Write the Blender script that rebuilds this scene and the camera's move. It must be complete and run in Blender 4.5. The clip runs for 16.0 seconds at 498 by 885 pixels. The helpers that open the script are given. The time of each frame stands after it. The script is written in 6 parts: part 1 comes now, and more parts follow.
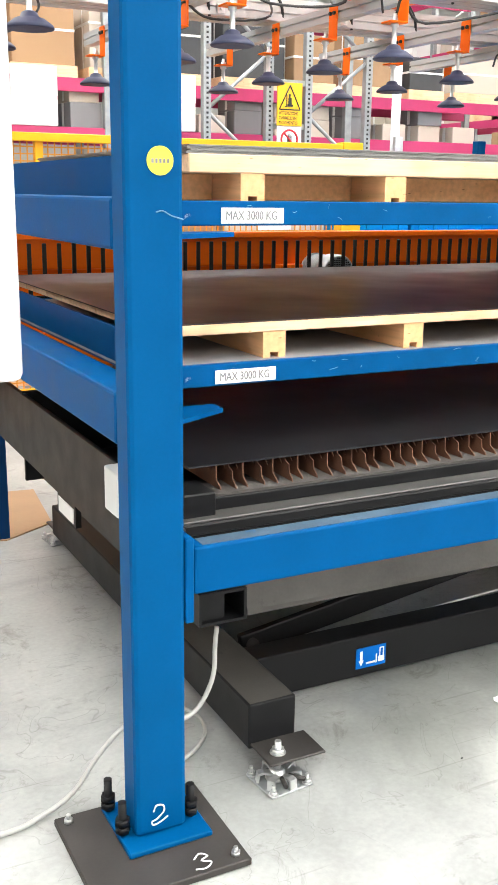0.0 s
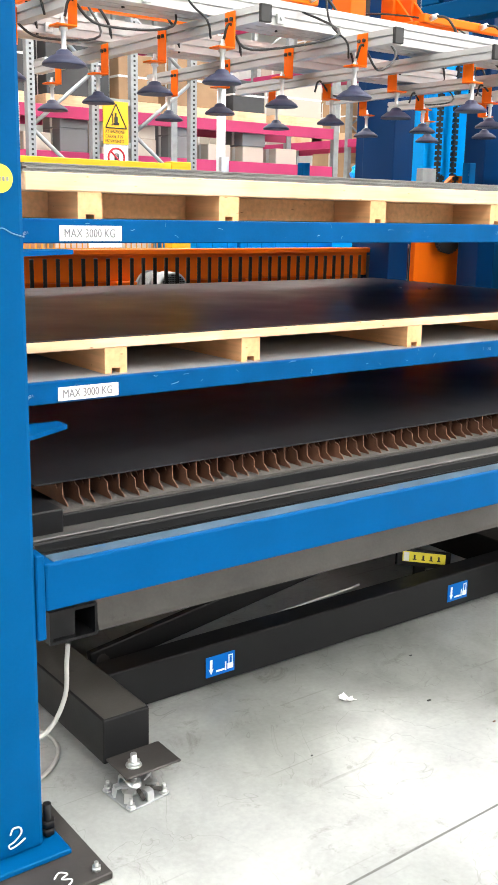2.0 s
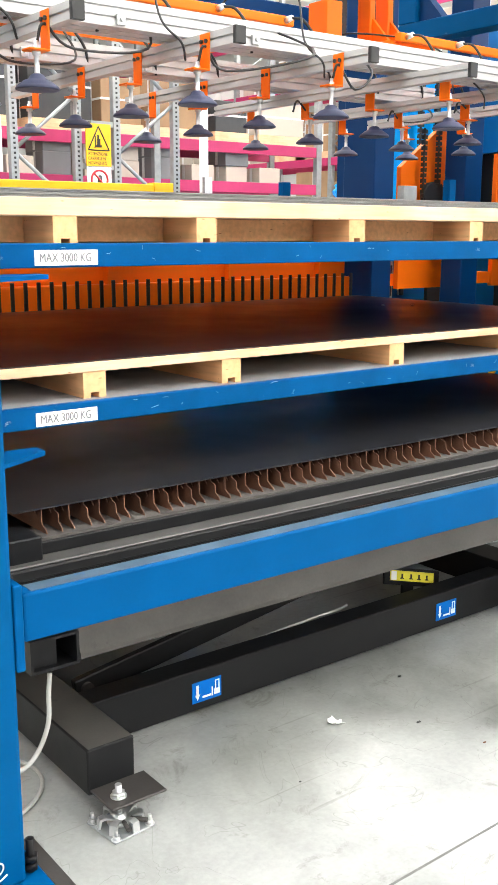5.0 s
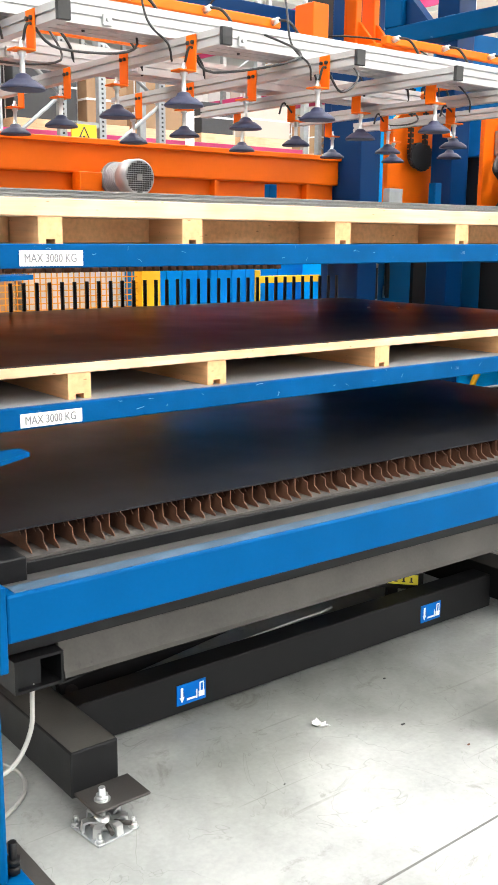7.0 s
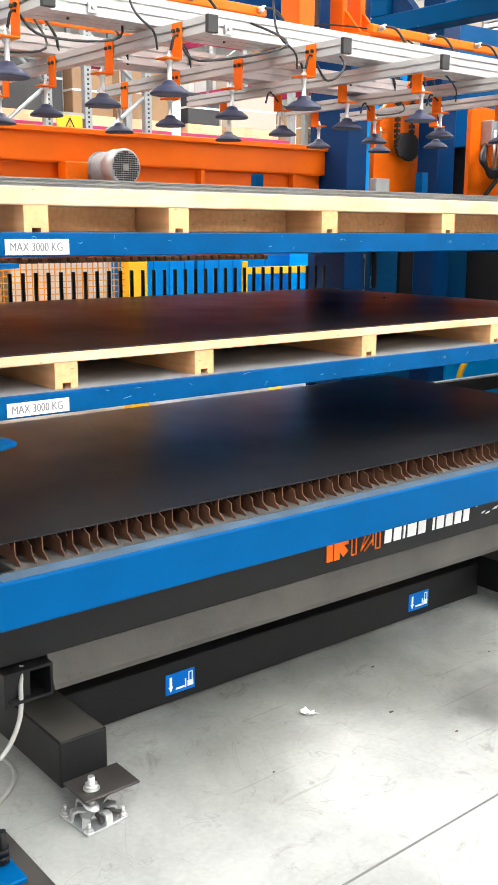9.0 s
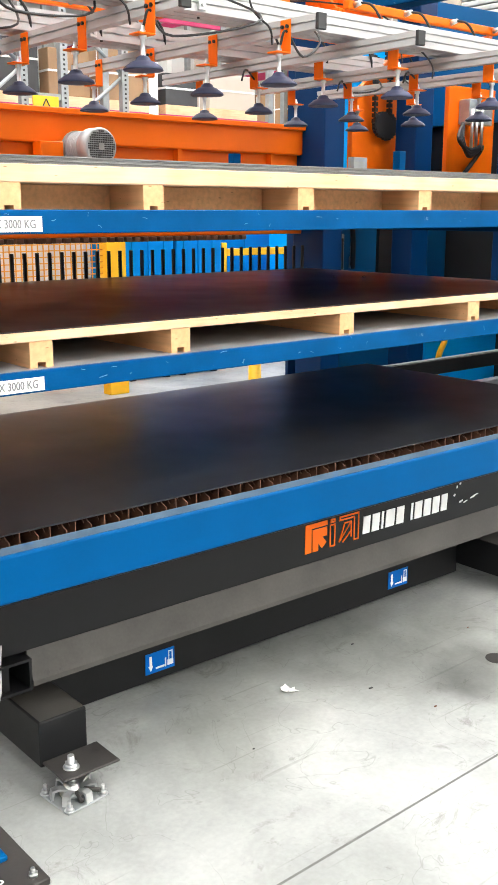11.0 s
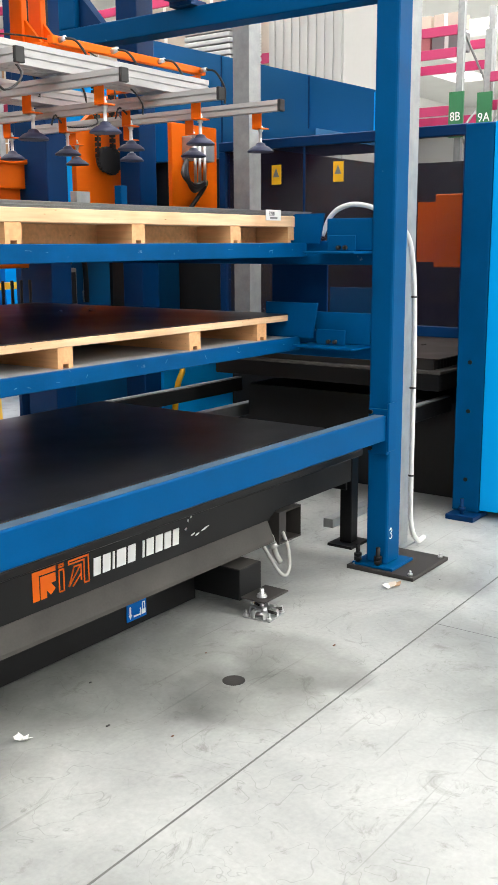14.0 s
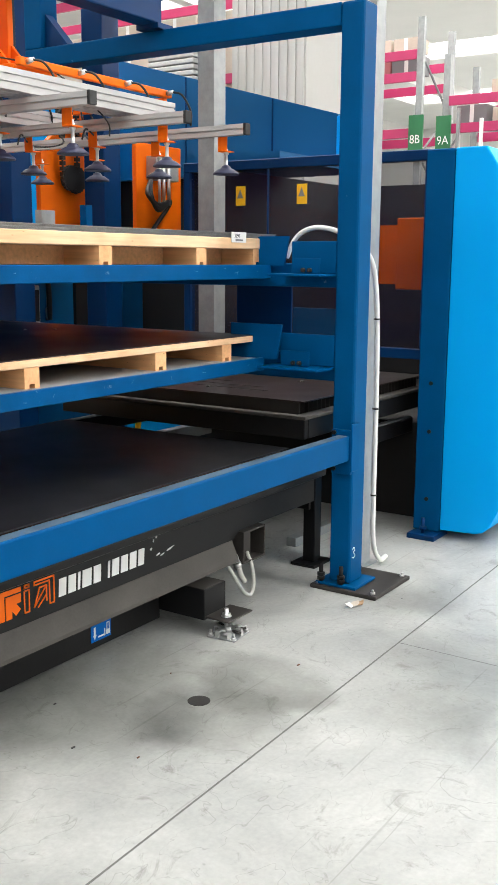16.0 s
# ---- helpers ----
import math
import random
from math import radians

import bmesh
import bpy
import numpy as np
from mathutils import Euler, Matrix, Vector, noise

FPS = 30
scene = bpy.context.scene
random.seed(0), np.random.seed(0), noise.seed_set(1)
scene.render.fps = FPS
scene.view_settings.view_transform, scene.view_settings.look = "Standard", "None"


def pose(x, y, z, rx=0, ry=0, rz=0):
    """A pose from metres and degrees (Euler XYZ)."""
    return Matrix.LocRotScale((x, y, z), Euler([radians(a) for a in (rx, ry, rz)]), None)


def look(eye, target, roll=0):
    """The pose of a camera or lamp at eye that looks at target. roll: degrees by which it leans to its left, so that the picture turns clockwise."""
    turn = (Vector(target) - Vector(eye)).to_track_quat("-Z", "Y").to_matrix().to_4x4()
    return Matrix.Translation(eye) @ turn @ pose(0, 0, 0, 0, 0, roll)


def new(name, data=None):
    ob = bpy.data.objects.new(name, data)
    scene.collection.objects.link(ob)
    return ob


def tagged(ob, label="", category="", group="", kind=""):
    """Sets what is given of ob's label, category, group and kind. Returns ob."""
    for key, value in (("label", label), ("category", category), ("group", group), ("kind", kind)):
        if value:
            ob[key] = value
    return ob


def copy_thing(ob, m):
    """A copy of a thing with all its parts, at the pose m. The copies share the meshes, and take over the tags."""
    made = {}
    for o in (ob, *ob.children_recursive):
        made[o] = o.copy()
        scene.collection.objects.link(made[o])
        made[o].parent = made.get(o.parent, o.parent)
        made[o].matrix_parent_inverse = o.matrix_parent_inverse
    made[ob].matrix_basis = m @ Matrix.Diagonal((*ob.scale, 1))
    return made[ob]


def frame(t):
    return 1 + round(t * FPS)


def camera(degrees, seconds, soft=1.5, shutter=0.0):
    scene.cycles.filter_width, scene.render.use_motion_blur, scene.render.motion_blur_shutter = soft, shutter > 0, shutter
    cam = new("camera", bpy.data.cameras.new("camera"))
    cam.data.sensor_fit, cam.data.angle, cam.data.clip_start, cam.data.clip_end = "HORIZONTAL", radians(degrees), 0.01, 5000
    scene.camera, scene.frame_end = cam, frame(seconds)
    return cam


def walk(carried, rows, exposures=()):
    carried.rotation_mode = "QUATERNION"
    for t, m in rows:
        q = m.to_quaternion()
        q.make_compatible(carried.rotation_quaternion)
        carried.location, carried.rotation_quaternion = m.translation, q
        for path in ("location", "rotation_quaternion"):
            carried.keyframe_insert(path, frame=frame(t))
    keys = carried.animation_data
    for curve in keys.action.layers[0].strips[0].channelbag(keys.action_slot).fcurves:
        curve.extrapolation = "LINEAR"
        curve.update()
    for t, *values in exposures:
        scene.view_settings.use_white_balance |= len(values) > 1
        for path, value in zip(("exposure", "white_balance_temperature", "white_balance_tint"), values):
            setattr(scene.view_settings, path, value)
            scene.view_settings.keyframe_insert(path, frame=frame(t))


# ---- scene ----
cam = camera(28.5, 16.0)
PATH = [
    (0, (-0.711, -1.999, 1.587), (0.166, -0.271, 1.094), 0.7),
    (0.5, (-0.742, -2.026, 1.587), (0.285, -0.365, 1.155), 0.4),
    (1, (-0.755, -2.039, 1.591), (0.334, -0.427, 1.127), 0.5),
    (1.5, (-0.76, -2.035, 1.584), (0.381, -0.459, 1.121), 1.1),
    (2, (-0.763, -2.029, 1.588), (0.404, -0.47, 1.134), 1.1),
    (2.5, (-0.758, -2.021, 1.591), (0.4, -0.456, 1.136), 0.8),
    (3, (-0.748, -2.024, 1.594), (0.415, -0.459, 1.148), 0.8),
    (3.5, (-0.74, -2.022, 1.602), (0.431, -0.461, 1.161), 0.6),
    (4, (-0.733, -2.025, 1.6), (0.444, -0.463, 1.182), 0.3),
    (6.5, (-0.717, -2.014, 1.593), (0.488, -0.474, 1.174), 0.3),
    (7, (-0.72, -2.018, 1.595), (0.491, -0.481, 1.18), 0.5),
    (7.5, (-0.718, -2.025, 1.593), (0.501, -0.5, 1.159), 0.4),
    (8, (-0.722, -2.025, 1.583), (0.501, -0.503, 1.15), 0.3),
    (8.5, (-0.719, -2.025, 1.586), (0.506, -0.504, 1.155), 0.3),
    (9, (-0.72, -2.02, 1.585), (0.508, -0.501, 1.155), 0.4),
    (11.5, (-0.702, -2.03, 1.556), (0.56, -0.551, 1.089), -0.1),
    (12, (-0.694, -2.033, 1.548), (0.601, -0.577, 1.095), -0.3),
    (12.5, (-0.668, -2.047, 1.554), (0.7, -0.658, 1.107), -0.2),
    (13, (-0.64, -2.068, 1.555), (0.806, -0.759, 1.112), -0.0),
    (13.5, (-0.617, -2.094, 1.564), (0.899, -0.861, 1.138), -0.1),
    (14, (-0.6, -2.118, 1.564), (0.988, -0.969, 1.166), -0.3),
    (14.5, (-0.614, -2.12, 1.566), (1.02, -1.031, 1.189), -0.0),
    (15, (-0.615, -2.12, 1.577), (1.021, -1.038, 1.186), -0.0),
    (15.5, (-0.618, -2.114, 1.57), (1.022, -1.033, 1.196), -0.0),
    (16, (-0.634, -2.111, 1.588), (1.006, -1.027, 1.222), 0.4),
]
walk(cam, [(t, look(eye, target, roll)) for t, eye, target, roll in PATH],
     exposures=[(0, 0.26), (4, 0.27), (9, 0.23), (11.5, 0.10), (12.5, 0.02), (13.5, -0.18), (14.5, -0.36), (16, -0.36)])

# ---- world and light ----
world = bpy.data.worlds.new("world")
scene.world = world
world.use_nodes = True
wn = world.node_tree
sky = wn.nodes.new("ShaderNodeTexSky")
sky.sky_type, sky.sun_disc = "NISHITA", False
sky.sun_elevation, sky.sun_rotation = radians(50), radians(200)
wn.links.new(sky.outputs[0], wn.nodes["Background"].inputs[0])
wn.nodes["Background"].inputs[1].default_value = 0.1
scene.view_settings.exposure = 0.0


def area_light(x, y, z, sx, sy, power, color=(1, 0.972, 0.94)):
    d = bpy.data.lights.new("skylight_lamp", "AREA")
    d.shape, d.size, d.size_y, d.energy, d.color = "RECTANGLE", sx, sy, power, color
    ob = new("skylight_lamp", d)
    ob.location = (x, y, z)
    return ob


LAMP = 2460
for sx, share in ((-9.0, 0.35), (-2.0, 0.9), (5.0, 1.2), (12.0, 1.1), (19.0, 1.2), (28.0, 1.9), (36.0, 2.2)):
    area_light(sx, -7.0, 7.62, 2.2, 44.0, LAMP * share)


# ---- materials ----
def mat(name, color, rough=0.5, metal=0.0, vary=0.15, scale=6.0, fine=90.0, bump=0.02, wear=None, wear_amount=0.5,
        wear_scale=9.0, coat=0.0, stretch=None, spec=None, by_piece=0.0):
    """A painted or raw surface: colour varied at two scales, optional worn patches of another colour, fine relief."""
    m = bpy.data.materials.new(name)
    m.use_nodes = True
    n, l = m.node_tree.nodes, m.node_tree.links
    b = n["Principled BSDF"]
    co = n.new("ShaderNodeTexCoord")
    src = co.outputs["Object"]
    if stretch:
        mp = n.new("ShaderNodeMapping")
        mp.inputs["Scale"].default_value = stretch
        l.new(src, mp.inputs["Vector"])
        src = mp.outputs[0]
    big = n.new("ShaderNodeTexNoise")
    big.inputs["Scale"].default_value, big.inputs["Detail"].default_value = scale, 6
    small = n.new("ShaderNodeTexNoise")
    small.inputs["Scale"].default_value, small.inputs["Detail"].default_value = fine, 3
    l.new(src, big.inputs["Vector"]), l.new(src, small.inputs["Vector"])
    mix = n.new("ShaderNodeMixRGB")
    dark = tuple(c * (1 - vary) for c in color[:3]) + (1,)
    light = tuple(min(1, c * (1 + vary)) for c in color[:3]) + (1,)
    mix.inputs[1].default_value, mix.inputs[2].default_value = dark, light
    add = n.new("ShaderNodeMath")
    add.operation = "MULTIPLY_ADD"
    add.inputs[1].default_value = 0.35
    l.new(small.outputs[0], add.inputs[0])
    sub = n.new("ShaderNodeMath")
    sub.operation = "MULTIPLY_ADD"
    sub.inputs[1].default_value, sub.inputs[2].default_value = 1.6, -0.5
    l.new(big.outputs[0], sub.inputs[0])
    l.new(sub.outputs[0], add.inputs[2])
    fac = add.outputs[0]
    if by_piece:
        oi = n.new("ShaderNodeObjectInfo")
        ma = n.new("ShaderNodeMath")
        ma.operation = "MULTIPLY_ADD"
        ma.inputs[1].default_value = by_piece
        l.new(oi.outputs["Random"], ma.inputs[0]), l.new(fac, ma.inputs[2])
        fac = ma.outputs[0]
    l.new(fac, mix.inputs[0])
    out = mix.outputs[0]
    rg = n.new("ShaderNodeMath")
    rg.operation = "MULTIPLY_ADD"
    rg.inputs[1].default_value, rg.inputs[2].default_value = 0.25, rough - 0.12
    l.new(big.outputs[0], rg.inputs[0])
    l.new(rg.outputs[0], b.inputs["Roughness"])
    b.inputs["Metallic"].default_value = metal
    if coat:
        b.inputs["Coat Weight"].default_value = coat
    if spec is not None:
        b.inputs["Specular IOR Level"].default_value = spec
    if wear:
        wt = n.new("ShaderNodeTexNoise")
        wt.inputs["Scale"].default_value, wt.inputs["Detail"].default_value, wt.inputs["Roughness"].default_value = wear_scale, 9, 0.72
        l.new(src, wt.inputs["Vector"])
        ramp = n.new("ShaderNodeValToRGB")
        ramp.color_ramp.elements[0].position, ramp.color_ramp.elements[1].position = 0.72 - 0.2 * wear_amount, 0.78 - 0.12 * wear_amount
        l.new(wt.outputs[0], ramp.inputs[0])
        mx = n.new("ShaderNodeMixRGB")
        l.new(ramp.outputs[0], mx.inputs[0]), l.new(out, mx.inputs[1])
        mx.inputs[2].default_value = (*wear, 1)
        out = mx.outputs[0]
    l.new(out, b.inputs["Base Color"])
    if bump:
        bp = n.new("ShaderNodeBump")
        bp.inputs["Strength"].default_value, bp.inputs["Distance"].default_value = min(1, bump * 10), 0.002
        l.new(small.outputs[0], bp.inputs["Height"]), l.new(bp.outputs[0], b.inputs["Normal"])
    return m


def wood(name, color, grain=(3, 60, 60)):
    m = bpy.data.materials.new(name)
    m.use_nodes = True
    n, l = m.node_tree.nodes, m.node_tree.links
    b = n["Principled BSDF"]
    co, mp, w, nz, knot = (n.new("ShaderNode" + k) for k in ("TexCoord", "Mapping", "TexNoise", "TexNoise", "TexVoronoi"))
    mp.inputs["Scale"].default_value = grain
    oi = n.new("ShaderNodeObjectInfo")
    sh = n.new("ShaderNodeVectorMath")
    l.new(co.outputs["Object"], sh.inputs[0]), l.new(oi.outputs["Random"], sh.inputs[1])
    l.new(sh.outputs[0], mp.inputs[0])
    l.new(mp.outputs[0], w.inputs["Vector"]), l.new(co.outputs["Object"], nz.inputs["Vector"])
    w.inputs["Scale"].default_value, w.inputs["Detail"].default_value = 1.0, 6
    nz.inputs["Scale"].default_value = 5
    r = n.new("ShaderNodeValToRGB")
    e = r.color_ramp.elements
    e[0].position, e[1].position = 0.3, 0.68
    e[0].color = tuple(c * 0.80 for c in color) + (1,)
    e[1].color = tuple(color) + (1,)
    l.new(w.outputs[0], r.inputs[0])
    mx = n.new("ShaderNodeMixRGB")
    mx.blend_type = "MULTIPLY"
    mx.inputs[0].default_value = 0.6
    r2 = n.new("ShaderNodeValToRGB")
    r2.color_ramp.elements[0].position, r2.color_ramp.elements[1].position = 0.35, 0.6
    r2.color_ramp.elements[0].color = (0.80, 0.70, 0.60, 1)
    l.new(nz.outputs[0], r2.inputs[0])
    l.new(r.outputs[0], mx.inputs[1]), l.new(r2.outputs[0], mx.inputs[2])
    mk = n.new("ShaderNodeMapping")
    mk.inputs["Scale"].default_value = (2.5, 9, 9)
    l.new(sh.outputs[0], mk.inputs[0]), l.new(mk.outputs[0], knot.inputs["Vector"])
    rk = n.new("ShaderNodeValToRGB")
    rk.color_ramp.elements[0].position, rk.color_ramp.elements[1].position = 0.03, 0.10
    rk.color_ramp.elements[0].color = (0.35, 0.2, 0.1, 1)
    rk.color_ramp.elements[1].color = (1, 1, 1, 1)
    l.new(knot.outputs["Distance"], rk.inputs[0])
    m2 = n.new("ShaderNodeMixRGB")
    m2.blend_type = "MULTIPLY"
    m2.inputs[0].default_value = 0.8
    l.new(mx.outputs[0], m2.inputs[1]), l.new(rk.outputs[0], m2.inputs[2])
    l.new(m2.outputs[0], b.inputs["Base Color"])
    b.inputs["Roughness"].default_value = 0.75
    bp = n.new("ShaderNodeBump")
    bp.inputs["Strength"].default_value, bp.inputs["Distance"].default_value = 0.3, 0.002
    l.new(w.outputs[0], bp.inputs["Height"]), l.new(bp.outputs[0], b.inputs["Normal"])
    return m


def concrete(name):
    m = bpy.data.materials.new(name)
    m.use_nodes = True
    n, l = m.node_tree.nodes, m.node_tree.links
    b = n["Principled BSDF"]
    co = n.new("ShaderNodeTexCoord")

    def nz(scale, detail, rough=0.55, warp=0.0):
        t = n.new("ShaderNodeTexNoise")
        t.inputs["Scale"].default_value, t.inputs["Detail"].default_value = scale, detail
        t.inputs["Roughness"].default_value, t.inputs["Distortion"].default_value = rough, warp
        l.new(co.outputs["Object"], t.inputs["Vector"])
        return t.outputs[0]

    def ramp(src, p0, p1, c0, c1):
        r = n.new("ShaderNodeValToRGB")
        e = r.color_ramp.elements
        e[0].position, e[1].position = p0, p1
        e[0].color, e[1].color = (*c0, 1), (*c1, 1)
        l.new(src, r.inputs[0])
        return r.outputs[0]

    def mul(a, c, f):
        x = n.new("ShaderNodeMixRGB")
        x.blend_type, x.inputs[0].default_value = "MULTIPLY", f
        l.new(a, x.inputs[1]), l.new(c, x.inputs[2])
        return x.outputs[0]

    base = ramp(nz(1.3, 8, 0.6, 0.6), 0.32, 0.68, (0.245, 0.255, 0.248), (0.47, 0.482, 0.465))
    base = mul(base, ramp(nz(55, 4), 0.3, 0.7, (0.8, 0.8, 0.8), (1, 1, 1)), 0.6)
    base = mul(base, ramp(nz(4.2, 10, 0.75, 1.5), 0.34, 0.44, (0.58, 0.57, 0.54), (1, 1, 1)), 0.75)
    # thin scuffs: ridged bands of a warped noise
    sc = n.new("ShaderNodeTexNoise")
    sc.inputs["Scale"].default_value, sc.inputs["Detail"].default_value, sc.inputs["Distortion"].default_value = 2.6, 3, 1.4
    l.new(co.outputs["Object"], sc.inputs["Vector"])
    d = n.new("ShaderNodeMath")
    d.operation = "SUBTRACT"
    d.inputs[1].default_value = 0.5
    ab = n.new("ShaderNodeMath")
    ab.operation = "ABSOLUTE"
    l.new(sc.outputs[0], d.inputs[0]), l.new(d.outputs[0], ab.inputs[0])
    base = mul(base, ramp(ab.outputs[0], 0.0, 0.0035, (0.6, 0.6, 0.58), (1, 1, 1)), 0.6)
    for turn, seed in ((35, 0.0), (-20, 4.0), (70, 9.0)):
        mp = n.new("ShaderNodeMapping")
        mp.inputs["Rotation"].default_value = (0, 0, radians(turn))
        mp.inputs["Location"].default_value = (seed, seed, 0)
        mp.inputs["Scale"].default_value = (1.1, 34, 1)
        l.new(co.outputs["Object"], mp.inputs[0])
        st = n.new("ShaderNodeTexNoise")
        st.inputs["Scale"].default_value, st.inputs["Detail"].default_value, st.inputs["Distortion"].default_value = 1.0, 2, 0.15
        l.new(mp.outputs[0], st.inputs["Vector"])
        base = mul(base, ramp(st.outputs[0], 0.70, 0.74, (1, 1, 1), (0.6, 0.59, 0.57)), 0.5)
    # dark patches with wavering edges: stains by the drain, others reaching under the table
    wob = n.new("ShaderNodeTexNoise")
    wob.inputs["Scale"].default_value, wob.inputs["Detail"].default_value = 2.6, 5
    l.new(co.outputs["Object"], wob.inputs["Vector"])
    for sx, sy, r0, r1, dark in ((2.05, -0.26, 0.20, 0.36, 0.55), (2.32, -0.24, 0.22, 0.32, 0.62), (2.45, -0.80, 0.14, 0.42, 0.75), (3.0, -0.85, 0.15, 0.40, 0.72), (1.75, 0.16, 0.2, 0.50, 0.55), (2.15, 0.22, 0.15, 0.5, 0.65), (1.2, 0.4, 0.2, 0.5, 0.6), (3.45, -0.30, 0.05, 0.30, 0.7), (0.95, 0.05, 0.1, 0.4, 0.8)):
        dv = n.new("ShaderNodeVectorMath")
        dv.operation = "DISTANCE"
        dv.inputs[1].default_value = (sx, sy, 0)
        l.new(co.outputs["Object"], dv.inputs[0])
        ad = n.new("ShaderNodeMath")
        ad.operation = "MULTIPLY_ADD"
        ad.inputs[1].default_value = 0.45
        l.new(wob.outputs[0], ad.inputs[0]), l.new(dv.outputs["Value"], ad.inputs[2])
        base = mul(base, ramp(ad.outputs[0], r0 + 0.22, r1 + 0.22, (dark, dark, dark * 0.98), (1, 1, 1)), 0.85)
    l.new(base, b.inputs["Base Color"])
    r = n.new("ShaderNodeMapRange")
    r.inputs["To Min"].default_value, r.inputs["To Max"].default_value = 0.32, 0.62
    l.new(nz(3, 6), r.inputs["Value"]), l.new(r.outputs[0], b.inputs["Roughness"])
    bp = n.new("ShaderNodeBump")
    bp.inputs["Strength"].default_value, bp.inputs["Distance"].default_value = 0.15, 0.002
    l.new(nz(120, 3), bp.inputs["Height"]), l.new(bp.outputs[0], b.inputs["Normal"])
    return m


def glass(name, color, rough=0.03, alpha=0.55):
    m = bpy.data.materials.new(name)
    m.use_nodes = True
    b = m.node_tree.nodes["Principled BSDF"]
    b.inputs["Base Color"].default_value = (*color, 1)
    b.inputs["Roughness"].default_value = rough
    b.inputs["Alpha"].default_value = alpha
    b.inputs["Specular IOR Level"].default_value = 0.35
    return m


def glow(name, color, power):
    m = bpy.data.materials.new(name)
    m.use_nodes = True
    b = m.node_tree.nodes["Principled BSDF"]
    b.inputs["Base Color"].default_value = (*color, 1)
    b.inputs["Emission Color"].default_value = (*color, 1)
    b.inputs["Emission Strength"].default_value = power
    return m


BLUE = mat("blue_paint", (0.0, 0.071, 0.222), 0.42, 0, 0.12, 4, 120, 0.006, spec=0.04, wear=(0.16, 0.28, 0.42), wear_amount=0.12, wear_scale=14)
POSTBLUE = mat("post_blue_paint", (0.0, 0.073, 0.218), 0.42, 0, 0.14, 4, 120, 0.006, spec=0.05, wear=(0.10, 0.22, 0.36), wear_amount=0.12, wear_scale=14)
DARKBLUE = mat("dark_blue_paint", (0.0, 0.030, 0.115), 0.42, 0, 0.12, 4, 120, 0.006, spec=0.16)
SCUFFED = mat("scuffed_blue_paint", (0.0, 0.074, 0.228), 0.42, 0, 0.2, 7, 140, 0.008, spec=0.05, wear=(0.36, 0.42, 0.48), wear_amount=0.3, wear_scale=11)
BINBLUE = mat("blue_cladding", (0.0, 0.20, 0.55), 0.4, 0, 0.12, 5, 60, 0.0, spec=0.12)
CYAN = mat("bright_blue_panel", (0.0, 0.33, 0.85), 0.38, 0, 0.03, 2, 60, 0.0, spec=0.12)
PANELCYAN = mat("cyan_panel_paint", (0.0, 0.40, 0.95), 0.4, 0, 0.02, 2, 60, 0.0, spec=0.1)
MIDBLUE = mat("machine_blue", (0.004, 0.10, 0.26), 0.42, 0, 0.06, 2, 60, 0.0, spec=0.2)
BLACKST = mat("black_painted_steel", (0.008, 0.0083, 0.0092), 0.45, 0, 0.25, 9, 120, 0.01, spec=0.22, wear=(0.05, 0.047, 0.043), wear_amount=0.15)
BROWNST = mat("dusty_dark_steel", (0.034, 0.031, 0.029), 0.55, 0, 0.35, 7, 110, 0.012, spec=0.35)
# dust tone; on the flange it also holds the light from above
DUSTLIT = mat("dusty_toplit_steel", (0.056, 0.053, 0.048), 0.6, 0, 0.35, 5, 110, 0.012, spec=0.3, wear=(0.03, 0.028, 0.027), wear_amount=0.3, wear_scale=7)
MILL = mat("mill_scale_sheet", (0.026, 0.026, 0.029), 0.35, 0.4, 0.25, 3, 160, 0.004, wear=(0.045, 0.045, 0.047), wear_amount=0.25, wear_scale=5)
MILLBROWN = mat("oiled_sheet", (0.042, 0.028, 0.027), 0.34, 0.45, 0.15, 3, 160, 0.002)
SHEETEDGE = mat("sheet_edge_grey", (0.25, 0.245, 0.24), 0.4, 0.6, 0.2, 20, 160, 0.01)
TRAYTOP = mat("dirty_tray", (0.29, 0.30, 0.315), 0.5, 0.0, 0.3, 6, 90, 0.01, wear=(0.03, 0.10, 0.22), wear_amount=0.3)
RUST = mat("rusty_slat", (0.115, 0.052, 0.03), 0.6, 0.35, 0.5, 25, 150, 0.03, wear=(0.30, 0.25, 0.21), wear_amount=0.5, wear_scale=30, by_piece=0.5)
SLAG = mat("slag_grey", (0.085, 0.078, 0.072), 0.7, 0.2, 0.4, 22, 120, 0.05, wear=(0.12, 0.06, 0.035), wear_amount=0.6)
ROLLER = mat("worn_rail_steel", (0.085, 0.082, 0.078), 0.5, 0.2, 0.4, 2, 20, 0.01, wear=(0.16, 0.145, 0.13), wear_amount=0.5, wear_scale=3, stretch=(1.5, 30, 30))
ZINC = mat("zinc_plated", (0.62, 0.63, 0.63), 0.35, 0.85, 0.15, 25, 160, 0.01)
GALV = mat("galvanised_steel", (0.33, 0.35, 0.355), 0.5, 0.5, 0.2, 14, 80, 0.008)
ALU = mat("aluminium_profile", (0.50, 0.50, 0.50), 0.4, 0.3, 0.06, 6, 90, 0.004)
CAPBLACK = mat("black_plastic", (0.015, 0.015, 0.016), 0.5, 0, 0.1, 10, 90, 0.004)
RUBBER = mat("cup_rubber", (0.026, 0.032, 0.075), 0.55, 0, 0.25, 12, 90, 0.006)
ORANGE = mat("orange_paint", (0.88, 0.15, 0.003), 0.42, 0, 0.06, 5, 90, 0.004, spec=0.2)
